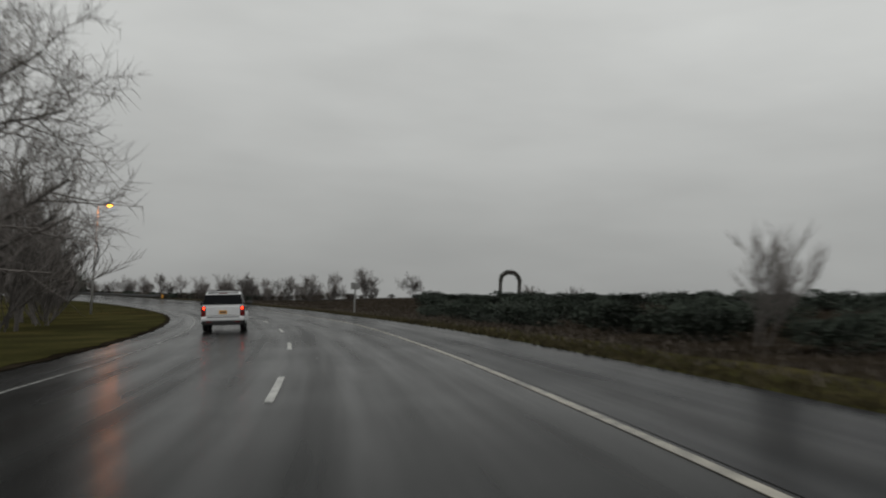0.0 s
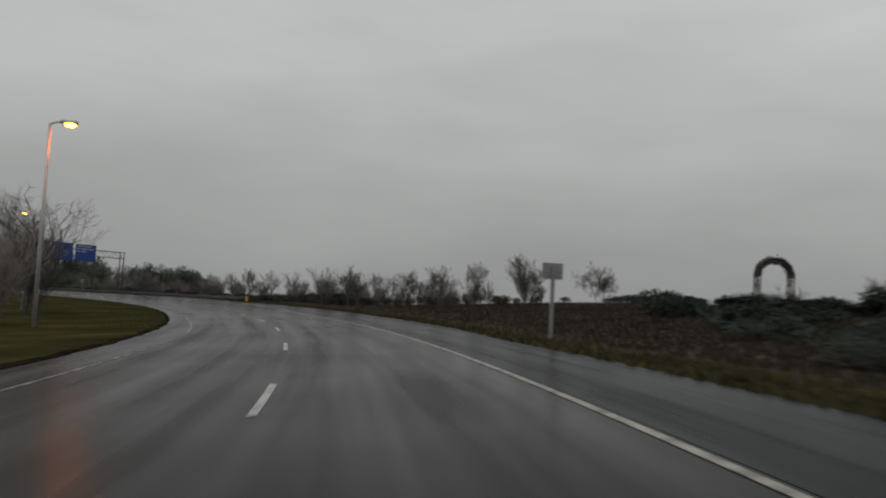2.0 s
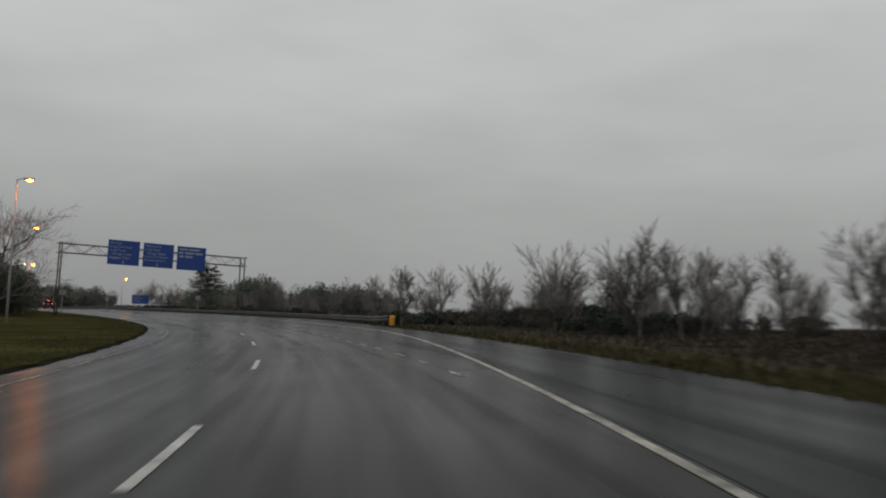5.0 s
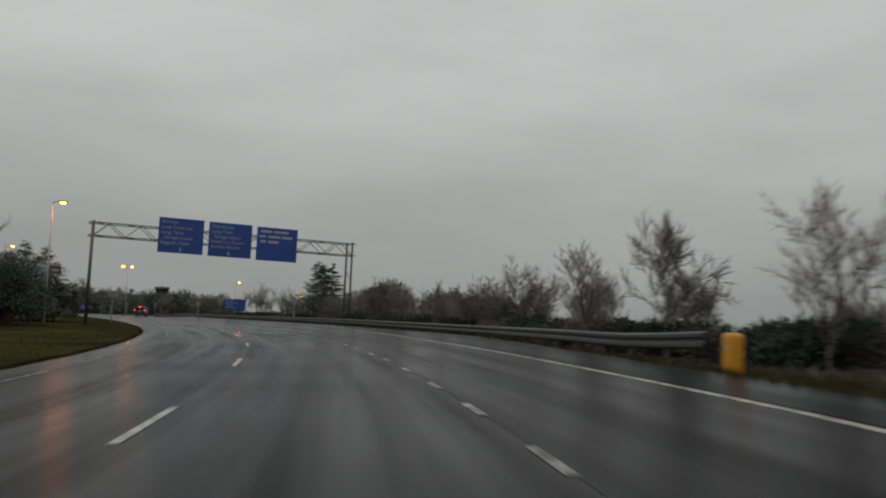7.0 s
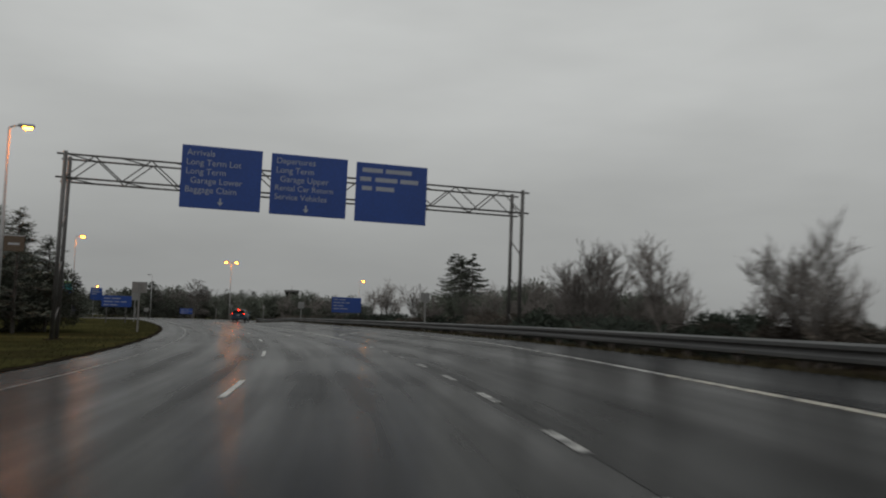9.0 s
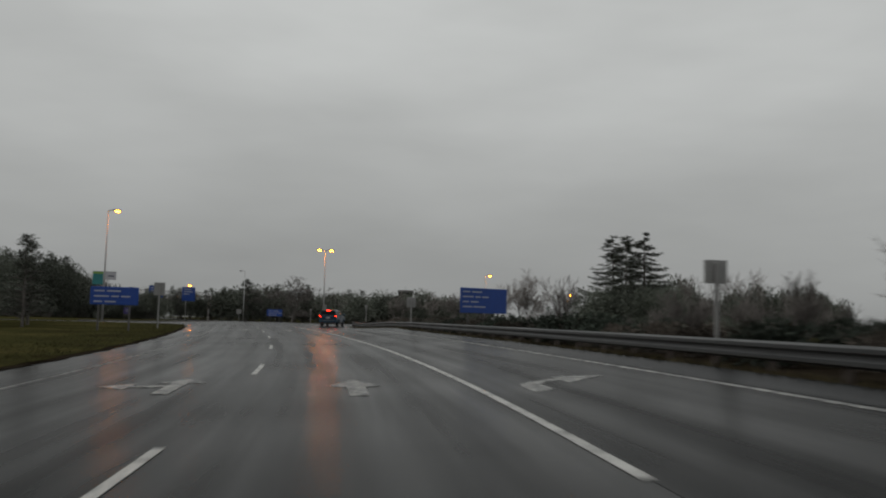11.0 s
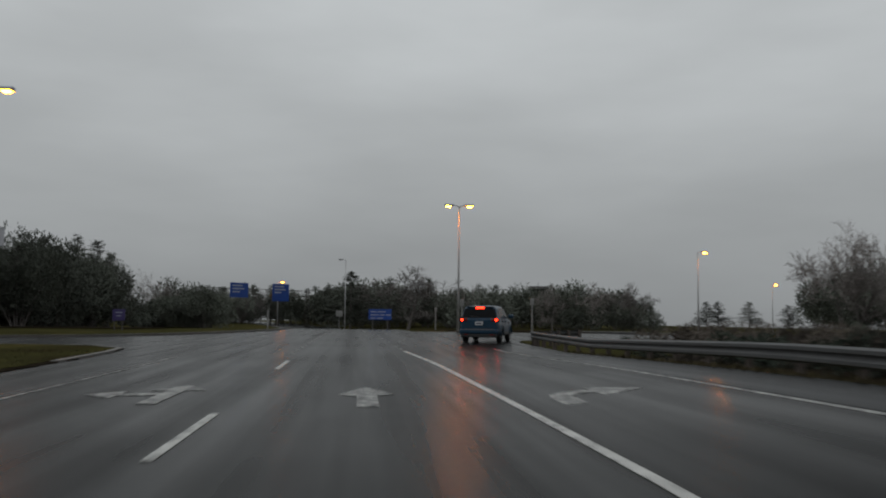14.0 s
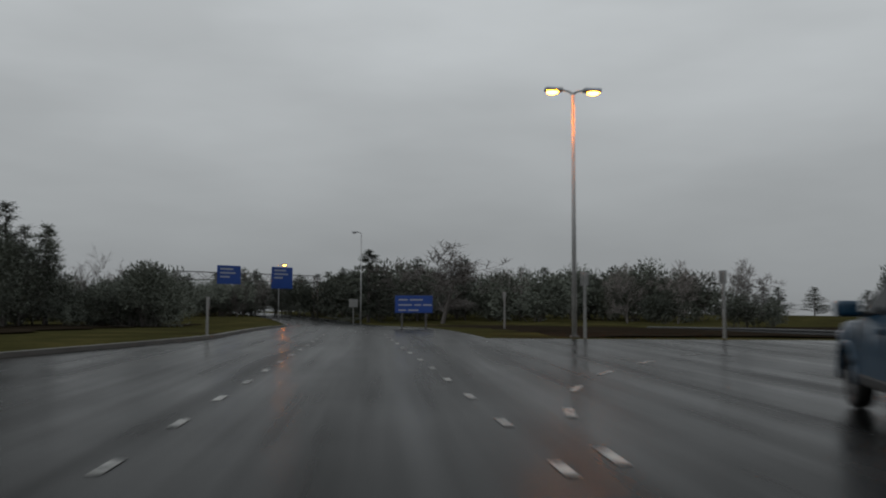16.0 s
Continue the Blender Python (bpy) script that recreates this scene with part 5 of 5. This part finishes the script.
control_tower(-370.6, 415.8, -1.9, 12.7)
for k in range(11):
    x, y = -303.5 + 0.667 * (k - 5) * 5.0 + 3.0 * math.sin(k * 2.1), 356.0 + 0.745 * (k - 5) * 5.0
    g = thing("evergreen_tree", pose(x, y, float(far_fall(x, y, -1.25)) - 0.1, 0, 0, k * 77) @ Matrix.Scale(2.3 + 0.3 * math.sin(k * 1.7), 4), "far dark evergreen before the control tower", "tree", "far tree belt")
    for n, me in zip(PARTS["bush"], EVER[k % 3]):
        piece(n, me, g)

# ---- grass blades along the verges ----
def blades(name, count, s_range, off_of, mat, label, height):
    rnd2 = np.random.default_rng(3)
    s = rnd2.uniform(*s_range, count)
    o = off_of(s, rnd2)
    v, f = [], []
    for a, b in zip(s, o):
        p = spot(float(a), float(b), 0.0)
        w, hgt = rnd2.uniform(0, 6.283), height * rnd2.uniform(0.5, 1.4)
        d = Vector((math.cos(w), math.sin(w), 0))
        lean = Vector((rnd2.normal(0, 0.4), rnd2.normal(0, 0.4), 1)) * hgt
        q = len(v)
        v.extend([p - d * 0.03, p + d * 0.03, p + lean])
        f.append((q, q + 1, q + 2))
    tagged(piece(name, mesh_from(name, v, f, mat)), label, "grass", kind="stuff")


blades("verge_grass", 26000, (0, 262), lambda s, r: right_edge(s) + np.abs(r.normal(0, 1.0, len(s))) * 0.8 - 0.05, BLADE, "tufts of straw-coloured winter grass on the verge", 0.09)
blades("bank_grass", 46000, (-5, 150), lambda s, r: right_edge(s) + r.uniform(0.8, 19, len(s)), SCRUB, "rough brown grass on the bank", 0.12)


def island_off(s, r):
    return left_edge(s) - 0.2 - np.abs(r.normal(0, 1.0, len(s))) * 3.0


rnd_lawn = np.random.default_rng(4)
ls = rnd_lawn.uniform(72, 261, 24000)
lo = island_off(ls, rnd_lawn)
lv, lf = [], []
for a, b in zip(ls, lo):
    p = spot(float(a), float(b), 0.03)
    w = rnd_lawn.uniform(0, 6.283)
    d = Vector((math.cos(w), math.sin(w), 0)) * 0.02
    q = len(lv)
    lv.extend([p - d, p + d, p + Vector((rnd_lawn.normal(0, 0.02), rnd_lawn.normal(0, 0.02), rnd_lawn.uniform(0.03, 0.09)))])
    lf.append((q, q + 1, q + 2))
tagged(piece("lawn_grass", mesh_from("lawn_grass", lv, lf, BLADE_GREEN)), "short damp lawn grass on the island", "grass", kind="stuff")


# ---- vehicles ----
def ring(w, wt, zb, zt, r):
    """A rounded cross-section, half width w low and wt high."""
    half = [(w * 0.55, zb), (w - r * 0.6, zb), (w, zb + r * 0.6)]
    half += [(w, zb + (zt - zb) * 0.45), (w + (wt - w) * 0.5, zb + (zt - zb) * 0.75), (wt, zt - r), (wt - r * 0.3, zt - r * 0.3), (wt - r, zt), (wt * 0.5, zt + 0.012)]
    return [(y, z) for y, z in half] + [(-y, z) for y, z in half[::-1]]


def loft(stations, mat_name=None):
    """stations: x and a ring each."""
    v, f = [], []
    n = len(stations[0][1])
    for x, rg in stations:
        v += [(x, y, z) for y, z in rg]
    for i in range(len(stations) - 1):
        for k in range(n):
            k2 = (k + 1) % n
            f.append((i * n + k2, (i + 1) * n + k2, (i + 1) * n + k, i * n + k))
    f.append(tuple(range(n))[::-1])
    f.append(tuple((len(stations) - 1) * n + k for k in range(n)))
    return v, f


def panel(pts, depth, flip=False):
    """A thin plate over a convex outline of points, thickened along its normal."""
    bm = bmesh.new()
    vs = [bm.verts.new(p) for p in pts]
    face = bm.faces.new(vs[::-1] if flip else vs)
    bm.normal_update()
    nrm = face.normal.copy()
    ext = bmesh.ops.extrude_face_region(bm, geom=[face])
    for e in ext["geom"]:
        if isinstance(e, bmesh.types.BMVert):
            e.co += nrm * depth
    bmesh.ops.recalc_face_normals(bm, faces=bm.faces)
    return bm


def wheel(parent, x, y, r, width, turn=0.0):
    tv, tf = [], []
    n, side = 28, 1 if y > 0 else -1
    prof = [(r * 0.62, -width / 2), (r * 0.9, -width / 2), (r * 0.985, -width / 2 + 0.03), (r, 0), (r * 0.985, width / 2 - 0.03), (r * 0.9, width / 2), (r * 0.62, width / 2)]
    for k in range(n):
        a = 2 * math.pi * k / n
        for q, o in prof:
            tv.append((q * math.cos(a), o, q * math.sin(a)))
    m = len(prof)
    for k in range(n):
        for i in range(m):
            tf.append((k * m + i, k * m + (i + 1) % m, ((k + 1) % n) * m + (i + 1) % m, ((k + 1) % n) * m + i))
    tyre_mesh = mesh_from("tyre", tv, tf, TYRE, True)
    w = piece("wheel", mesh_from("hub", *tube([(0, -0.06, 0), (0, 0.06, 0)], 0.07, 12), ALLOY, True), parent, "black tyre on an alloy rim", pose(x, y, r, 0, 0, turn))
    piece("tyre", tyre_mesh, w)
    bm = bmesh.new()
    bmesh.ops.create_cone(bm, cap_ends=True, segments=24, radius1=r * 0.63, radius2=r * 0.6, depth=0.03, matrix=pose(0, side * width * 0.22, 0, 90 * -side, 0, 0))
    for k in range(5):
        a = 72 * k
        bmesh.ops.create_cube(bm, size=1, matrix=pose(0, side * width * 0.30, 0) @ pose(0, 0, 0, 0, a, 0) @ pose(0, 0, r * 0.3) @ Matrix.Diagonal((0.075, 0.035, r * 0.55, 1)))
    part("rim", bm, ALLOY, w)


def car(name, m, label, paint, d, plate_mat):
    """A car that points along +x of its own frame: body loft with wheel arches, cabin, glass, lamps, bumpers, wheels."""
    c = thing(name, m, label, "car")
    L, W, wb, wr = d["length"] / 2, d["width"] / 2, d["wheelbase"], d["wheel"]
    xr, xf = d["rear_axle"], d["rear_axle"] + wb
    belt, roof, hood, sill = d["belt"], d["roof"], d["hood"], d["sill"]
    st = []
    for x in np.concatenate([[-L, -L + 0.04], np.arange(-L + 0.1, L - 0.06, 0.06), [L - 0.04, L]]):
        zb = sill + 0.10 * max(0, (abs(x) - (L - 0.5)) / 0.5)
        for ax in (xr, xf):
            q = (wr + 0.075) ** 2 - (x - ax) ** 2
            if q > 0:
                zb = max(zb, wr + math.sqrt(q) - 0.01)
        zt = float(np.interp(x, [-L, -L + 0.06, d["cowl"], d["cowl"] + 0.1, L - 0.35, L], [belt - 0.06, belt, belt, belt - 0.02, hood, hood - 0.22]))
        w = W - 0.10 * max(0, (abs(x) - (L - 0.45)) / 0.45) ** 2
        if x <= -L + 0.001 or x >= L - 0.001:
            w -= 0.03
        st.append((x, ring(w, w - 0.05, min(zb, zt - 0.12), zt, 0.09)))
    v, f = loft(st)
    shell = mesh_from("body", v, f, paint, True)
    shell.set_sharp_from_angle(angle=radians(32))
    piece("body", shell, c, d["body_label"])
    part("underbody", box(-L + 0.25, L - 0.25, -W + 0.30, W - 0.30, sill - 0.1, sill + 0.3), TRIM_BLACK, c, "black underbody")
    # cabin
    wb0, wt0, low = W - 0.045, W - 0.22, belt - 0.12

    def side_w(z):
        return wb0 + (wt0 - wb0) * (z - low) / (roof - low)

    def cabin_ring(zt):
        r = 0.07
        half = [(wb0 * 0.5, low - 0.3), (wb0 - 0.08, low - 0.3), (wb0 - 0.02, low - 0.06), (wb0, low), (side_w(low + (zt - low) * 0.5), low + (zt - low) * 0.5), (side_w(zt - r), zt - r), (side_w(zt) - r * 0.35, zt - r * 0.3), (side_w(zt) - r, zt), (side_w(zt) * 0.5, zt + 0.015)]
        return half + [(-y, z) for y, z in half[::-1]]

    prof = d["cabin"]
    cs = []
    xs = sorted(set([p[0] for p in prof] + list(np.linspace(prof[0][0], prof[-1][0], 22))))
    for x in xs:
        zt = float(np.interp(x, [p[0] for p in prof], [p[1] for p in prof]))
        cs.append((x, cabin_ring(max(zt, belt - 0.02))))
    v, f = loft(cs)
    top = mesh_from("cabin", v, f, paint, True)
    top.set_sharp_from_angle(angle=radians(32))
    piece("cabin", top, c, d["body_label"])

    def side_y(z):
        return side_w(z) + 0.003

    for sgn in (1, -1):
        for k, outline in enumerate(d["side_windows"]):
            pts = [(x, sgn * side_y(z), z) for x, z in outline]
            part("side_window", panel(pts, 0.012, sgn > 0), GLASS_DARK, c, "dark side window")
        for x, z in d["handles"]:
            part("door_handle", box(x - 0.09, x + 0.09, min(sgn * (W - 0.015), sgn * (W + 0.03)), max(sgn * (W - 0.015), sgn * (W + 0.03)), z - 0.035, z + 0.035, 0.015), TRIM_BLACK if d["dark_handles"] else paint, c)
        for x in d["door_lines"]:
            part("door_gap", box(x - 0.006, x + 0.006, min(sgn * (W - 0.02), sgn * (W + 0.002)), max(sgn * (W - 0.02), sgn * (W + 0.002)), sill + 0.12, belt - 0.06), TRIM_BLACK, c)
        mir = part("mirror", box(-0.1, 0.1, -0.13, 0.13, -0.09, 0.09, 0.05, 3), TRIM_BLACK if d["dark_handles"] else paint, c, "door mirror", True, pose(d["cowl"] - 0.28, sgn * (W + 0.12), belt + 0.1))
        part("mirror_arm", box(-0.05, 0.05, -0.08, 0.08, -0.03, 0.03, 0.01), TRIM_BLACK, mir, place=pose(0.02, -sgn * 0.12, -0.06))
        part("rocker", box(xr + wr + 0.12, xf - wr - 0.12, min(sgn * (W - 0.12), sgn * (W + 0.005)), max(sgn * (W - 0.12), sgn * (W + 0.005)), sill - 0.07, sill + 0.06, 0.03), TRIM_BLACK, c, "black lower sill")
        # flared arches
        for ax in (xr, xf):
            pts = [(ax + (wr + 0.10) * math.cos(a), sgn * (W + 0.004), wr + (wr + 0.10) * math.sin(a)) for a in np.linspace(-0.05, math.pi + 0.05, 15)]
            tube_part("arch_lip", pts, 0.036, paint if not d["dark_arch"] else TRIM_BLACK, c, 6)
        # rear lamps wrap the corner
        z0, z1, inner = d["tail"]
        tl = part("tail_lamp", box(-L - 0.012, -L + 0.24, min(sgn * inner, sgn * (W - 0.012)), max(sgn * inner, sgn * (W - 0.012)), z0, z1, 0.045, 3), RED_LENS, c, "red tail lamp", True)
        a0, a1 = d["lit"]
        part("bulb", box(-L - 0.024, -L + 0.05, min(sgn * (W - 0.17), sgn * (W - 0.09)), max(sgn * (W - 0.17), sgn * (W - 0.09)), a0, a1, 0.03, 4), RED_LIT, tl, "glowing red brake light", True)
        part("head_lamp", box(L - 0.28, L - 0.03, min(sgn * (W - 0.5), sgn * (W - 0.07)), max(sgn * (W - 0.5), sgn * (W - 0.07)), hood - 0.32, hood - 0.12, 0.05, 3), SIGN_PALE, c, "clear head lamp")
        wheel(c, xr, sgn * (W - 0.13), wr, 0.22)
        wheel(c, xf, sgn * (W - 0.13), wr, 0.22)
        if d["rack"]:
            tube_part("roof_rail", [(-L + 0.55, sgn * (wt0 - 0.1), roof + 0.01), (-L + 0.65, sgn * (wt0 - 0.1), roof + 0.04), (-0.1, sgn * (wt0 - 0.1), roof + 0.04), (0.15, sgn * (wt0 - 0.1), roof - 0.02)], 0.018, TRIM_BLACK, c, 6)
    if d["rack"]:
        for x in (-1.4, -0.4):
            tube_part("roof_bar", [(x, -wt0 + 0.1, roof + 0.04), (x, wt0 - 0.1, roof + 0.04)], 0.014, TRIM_BLACK, c, 6)
    # rear glass, tailgate, bumper
    (x0, z0r), (x1, z1r) = d["rear_glass"]
    hw0, hw1 = side_y(z0r) - d["glass_inset"], side_y(z1r) - d["glass_inset"]
    part("rear_window", panel([(x0, -hw0, z0r), (x0, hw0, z0r), (x1, hw1, z1r), (x1, -hw1, z1r)], 0.012, True), GLASS_DARK, c, "dark rear window")
    tube_part("rear_wiper", [(x0 - 0.03, 0.0, z0r + 0.02), (x0 - 0.02, 0.42, z0r + 0.08)], 0.011, TRIM_BLACK, c, 5)
    (x2, z2), (x3, z3) = d["windscreen"]
    part("windscreen", panel([(x2, -side_y(z2) + 0.06, z2), (x2, side_y(z2) - 0.06, z2), (x3, side_y(z3) - 0.08, z3), (x3, -side_y(z3) + 0.08, z3)], 0.012), GLASS_DARK, c, "dark windscreen")
    part("rear_bumper", box(-L - 0.10, -L + 0.18, -W + 0.03, W - 0.03, d["bumper"][0], d["bumper"][1], 0.05, 3), d["bumper_mat"], c, d["bumper_label"], True)
    part("valance", box(-L - 0.06, -L + 0.3, -W + 0.10, W - 0.10, d["valance"][0], d["valance"][1], 0.04, 3), TRIM_BLACK, c, "black lower valance", True)
    for sgn in (1, -1):
        part("reflector", box(-L - 0.072, -L - 0.03, min(sgn * (W - 0.42), sgn * (W - 0.24)), max(sgn * (W - 0.42), sgn * (W - 0.24)), d["valance"][1] - 0.08, d["valance"][1] - 0.025, 0.012), RED_LENS, c, "small red reflector")
    part("bumper_step", box(-L - 0.108, -L - 0.02, -W + 0.25, W - 0.25, d["bumper"][1] - 0.03, d["bumper"][1] + 0.012, 0.01), d["step_mat"], c)
    part("tailgate_seam", box(-L - 0.004, -L + 0.02, -W + 0.24, W - 0.24, d["bumper"][1] + 0.05, d["bumper"][1] + 0.065), TRIM_BLACK, c)
    pl = part("number_plate", box(-L - 0.018, -L + 0.01, -0.17, 0.17, d["plate"] - 0.08, d["plate"] + 0.08, 0.008, 1), plate_mat, c, "number plate")
    part("plate_bar", box(-L - 0.022, -L - 0.017, -0.12, 0.12, d["plate"] - 0.03, d["plate"] + 0.03), INK, pl)
    part("plate_recess", box(-L - 0.010, -L + 0.02, -0.34, 0.34, d["plate"] - 0.11, d["plate"] + 0.14, 0.01, 1), d["recess"], c)
    part("brake_strip", box(d["high_lamp"][0] - 0.03, d["high_lamp"][0] + 0.05, -0.18, 0.18, d["high_lamp"][1] - 0.025, d["high_lamp"][1] + 0.025, 0.012), RED_LIT if d["strip_lit"] else RED_LENS, c, "high brake light")
    part("spoiler", box(d["high_lamp"][0] - 0.04, d["high_lamp"][0] + 0.3, -wt0 + 0.06, wt0 - 0.06, d["high_lamp"][1] + 0.03, d["high_lamp"][1] + 0.07, 0.02), paint, c)
    part("grille", box(L - 0.12, L - 0.01, -W + 0.55, W - 0.55, hood - 0.42, hood - 0.16, 0.03), TRIM_BLACK, c)
    part("front_bumper", box(L - 0.25, L + 0.05, -W + 0.06, W - 0.06, sill + 0.02, sill + 0.30, 0.07, 3), d["bumper_mat"], c, "", True)
    tube_part("exhaust", [(-L + 0.4, -W + 0.45, sill - 0.07), (-L - 0.05, -W + 0.45, sill - 0.09)], 0.03, CHROME, c, 8)
    tube_part("aerial", [(d["cowl"] + 0.15, -W + 0.12, belt), (d["cowl"] + 0.0, -W + 0.12, belt + 0.75)], 0.005, TRIM_BLACK, c, 4)
    return c


SUV = dict(length=4.85, width=1.88, wheelbase=2.87, wheel=0.37, rear_axle=-1.40, belt=1.14, roof=1.76, hood=1.08, sill=0.46, cowl=0.98, body_label="",
           cabin=[(-2.40, 1.12), (-2.24, 1.66), (-2.08, 1.745), (-1.2, 1.765), (-0.2, 1.76), (0.25, 1.70), (1.05, 1.12)],
           side_windows=[[(-2.385, 1.17), (-1.42, 1.17), (-1.42, 1.66), (-2.26, 1.63)], [(-1.30, 1.17), (-0.38, 1.17), (-0.38, 1.67), (-1.30, 1.66)], [(-0.30, 1.17), (0.82, 1.17), (0.26, 1.64), (-0.30, 1.67)]],
           handles=[(-1.12, 1.02), (-0.16, 1.02)], dark_handles=True, door_lines=[-1.28, -0.30, 0.86], dark_arch=False, tail=(0.68, 1.13, 0.71), lit=(1.0, 1.075), valance=(0.30, 0.50), glass_inset=0.012, rack=True,
           rear_glass=((-2.40, 1.20), (-2.275, 1.62)), windscreen=((1.0, 1.18), (0.36, 1.66)), bumper=(0.48, 0.66), bumper_mat=CAR_WHITE, bumper_label="white rear bumper with a grey step", step_mat=TRIM_GREY,
           plate=0.86, recess=CAR_WHITE, high_lamp=(-2.22, 1.69), strip_lit=False)
m = at(35.65, -3.0, 0.0, -1.7)
slope = (float(level(35.65, -2.0)) - float(level(35.65, -3.6))) / 1.6
car("white_suv", m @ pose(0, 0, 0, 0, -math.degrees(math.atan(slope)), 0) @ pose(0, 0, 0, 0, 0, 90) @ Matrix.Scale(0.87, 4), "wet white sport utility car with roof rails and lit brake lights", CAR_WHITE, SUV, PLATE)
CROSS = dict(length=4.5, width=1.80, wheelbase=2.67, wheel=0.34, rear_axle=-1.32, belt=1.08, roof=1.64, hood=1.02, sill=0.40, cowl=1.0, body_label="",
             cabin=[(-2.22, 1.06), (-2.02, 1.50), (-1.85, 1.60), (-1.1, 1.645), (-0.3, 1.64), (0.2, 1.58), (1.15, 1.05)],
             side_windows=[[(-1.85, 1.15), (-1.30, 1.13), (-1.30, 1.52), (-1.68, 1.50)], [(-1.20, 1.13), (-0.36, 1.12), (-0.36, 1.54), (-1.20, 1.53)], [(-0.26, 1.12), (0.80, 1.12), (0.20, 1.50), (-0.26, 1.54)]],
             handles=[(-1.1, 0.95), (-0.18, 0.95)], dark_handles=False, door_lines=[-1.24, -0.31, 0.86], dark_arch=False, tail=(0.93, 1.09, 0.52), lit=(0.955, 1.065), valance=(0.24, 0.42), glass_inset=0.04, rack=False,
             rear_glass=((-2.20, 1.10), (-2.045, 1.50)), windscreen=((1.08, 1.12), (0.32, 1.54)), bumper=(0.40, 0.60), bumper_mat=CAR_BLUE, bumper_label="blue rear bumper with a grey step", step_mat=TRIM_GREY,
             plate=0.86, recess=CAR_BLUE, high_lamp=(-2.03, 1.545), strip_lit=True)
m = at(273.4, 6.05)
car("blue_crossover", m @ pose(0, 0, 0, 0, 0, 90 - 18), "wet blue crossover car braking with red lights lit", CAR_BLUE, CROSS, PLATE_GREY)
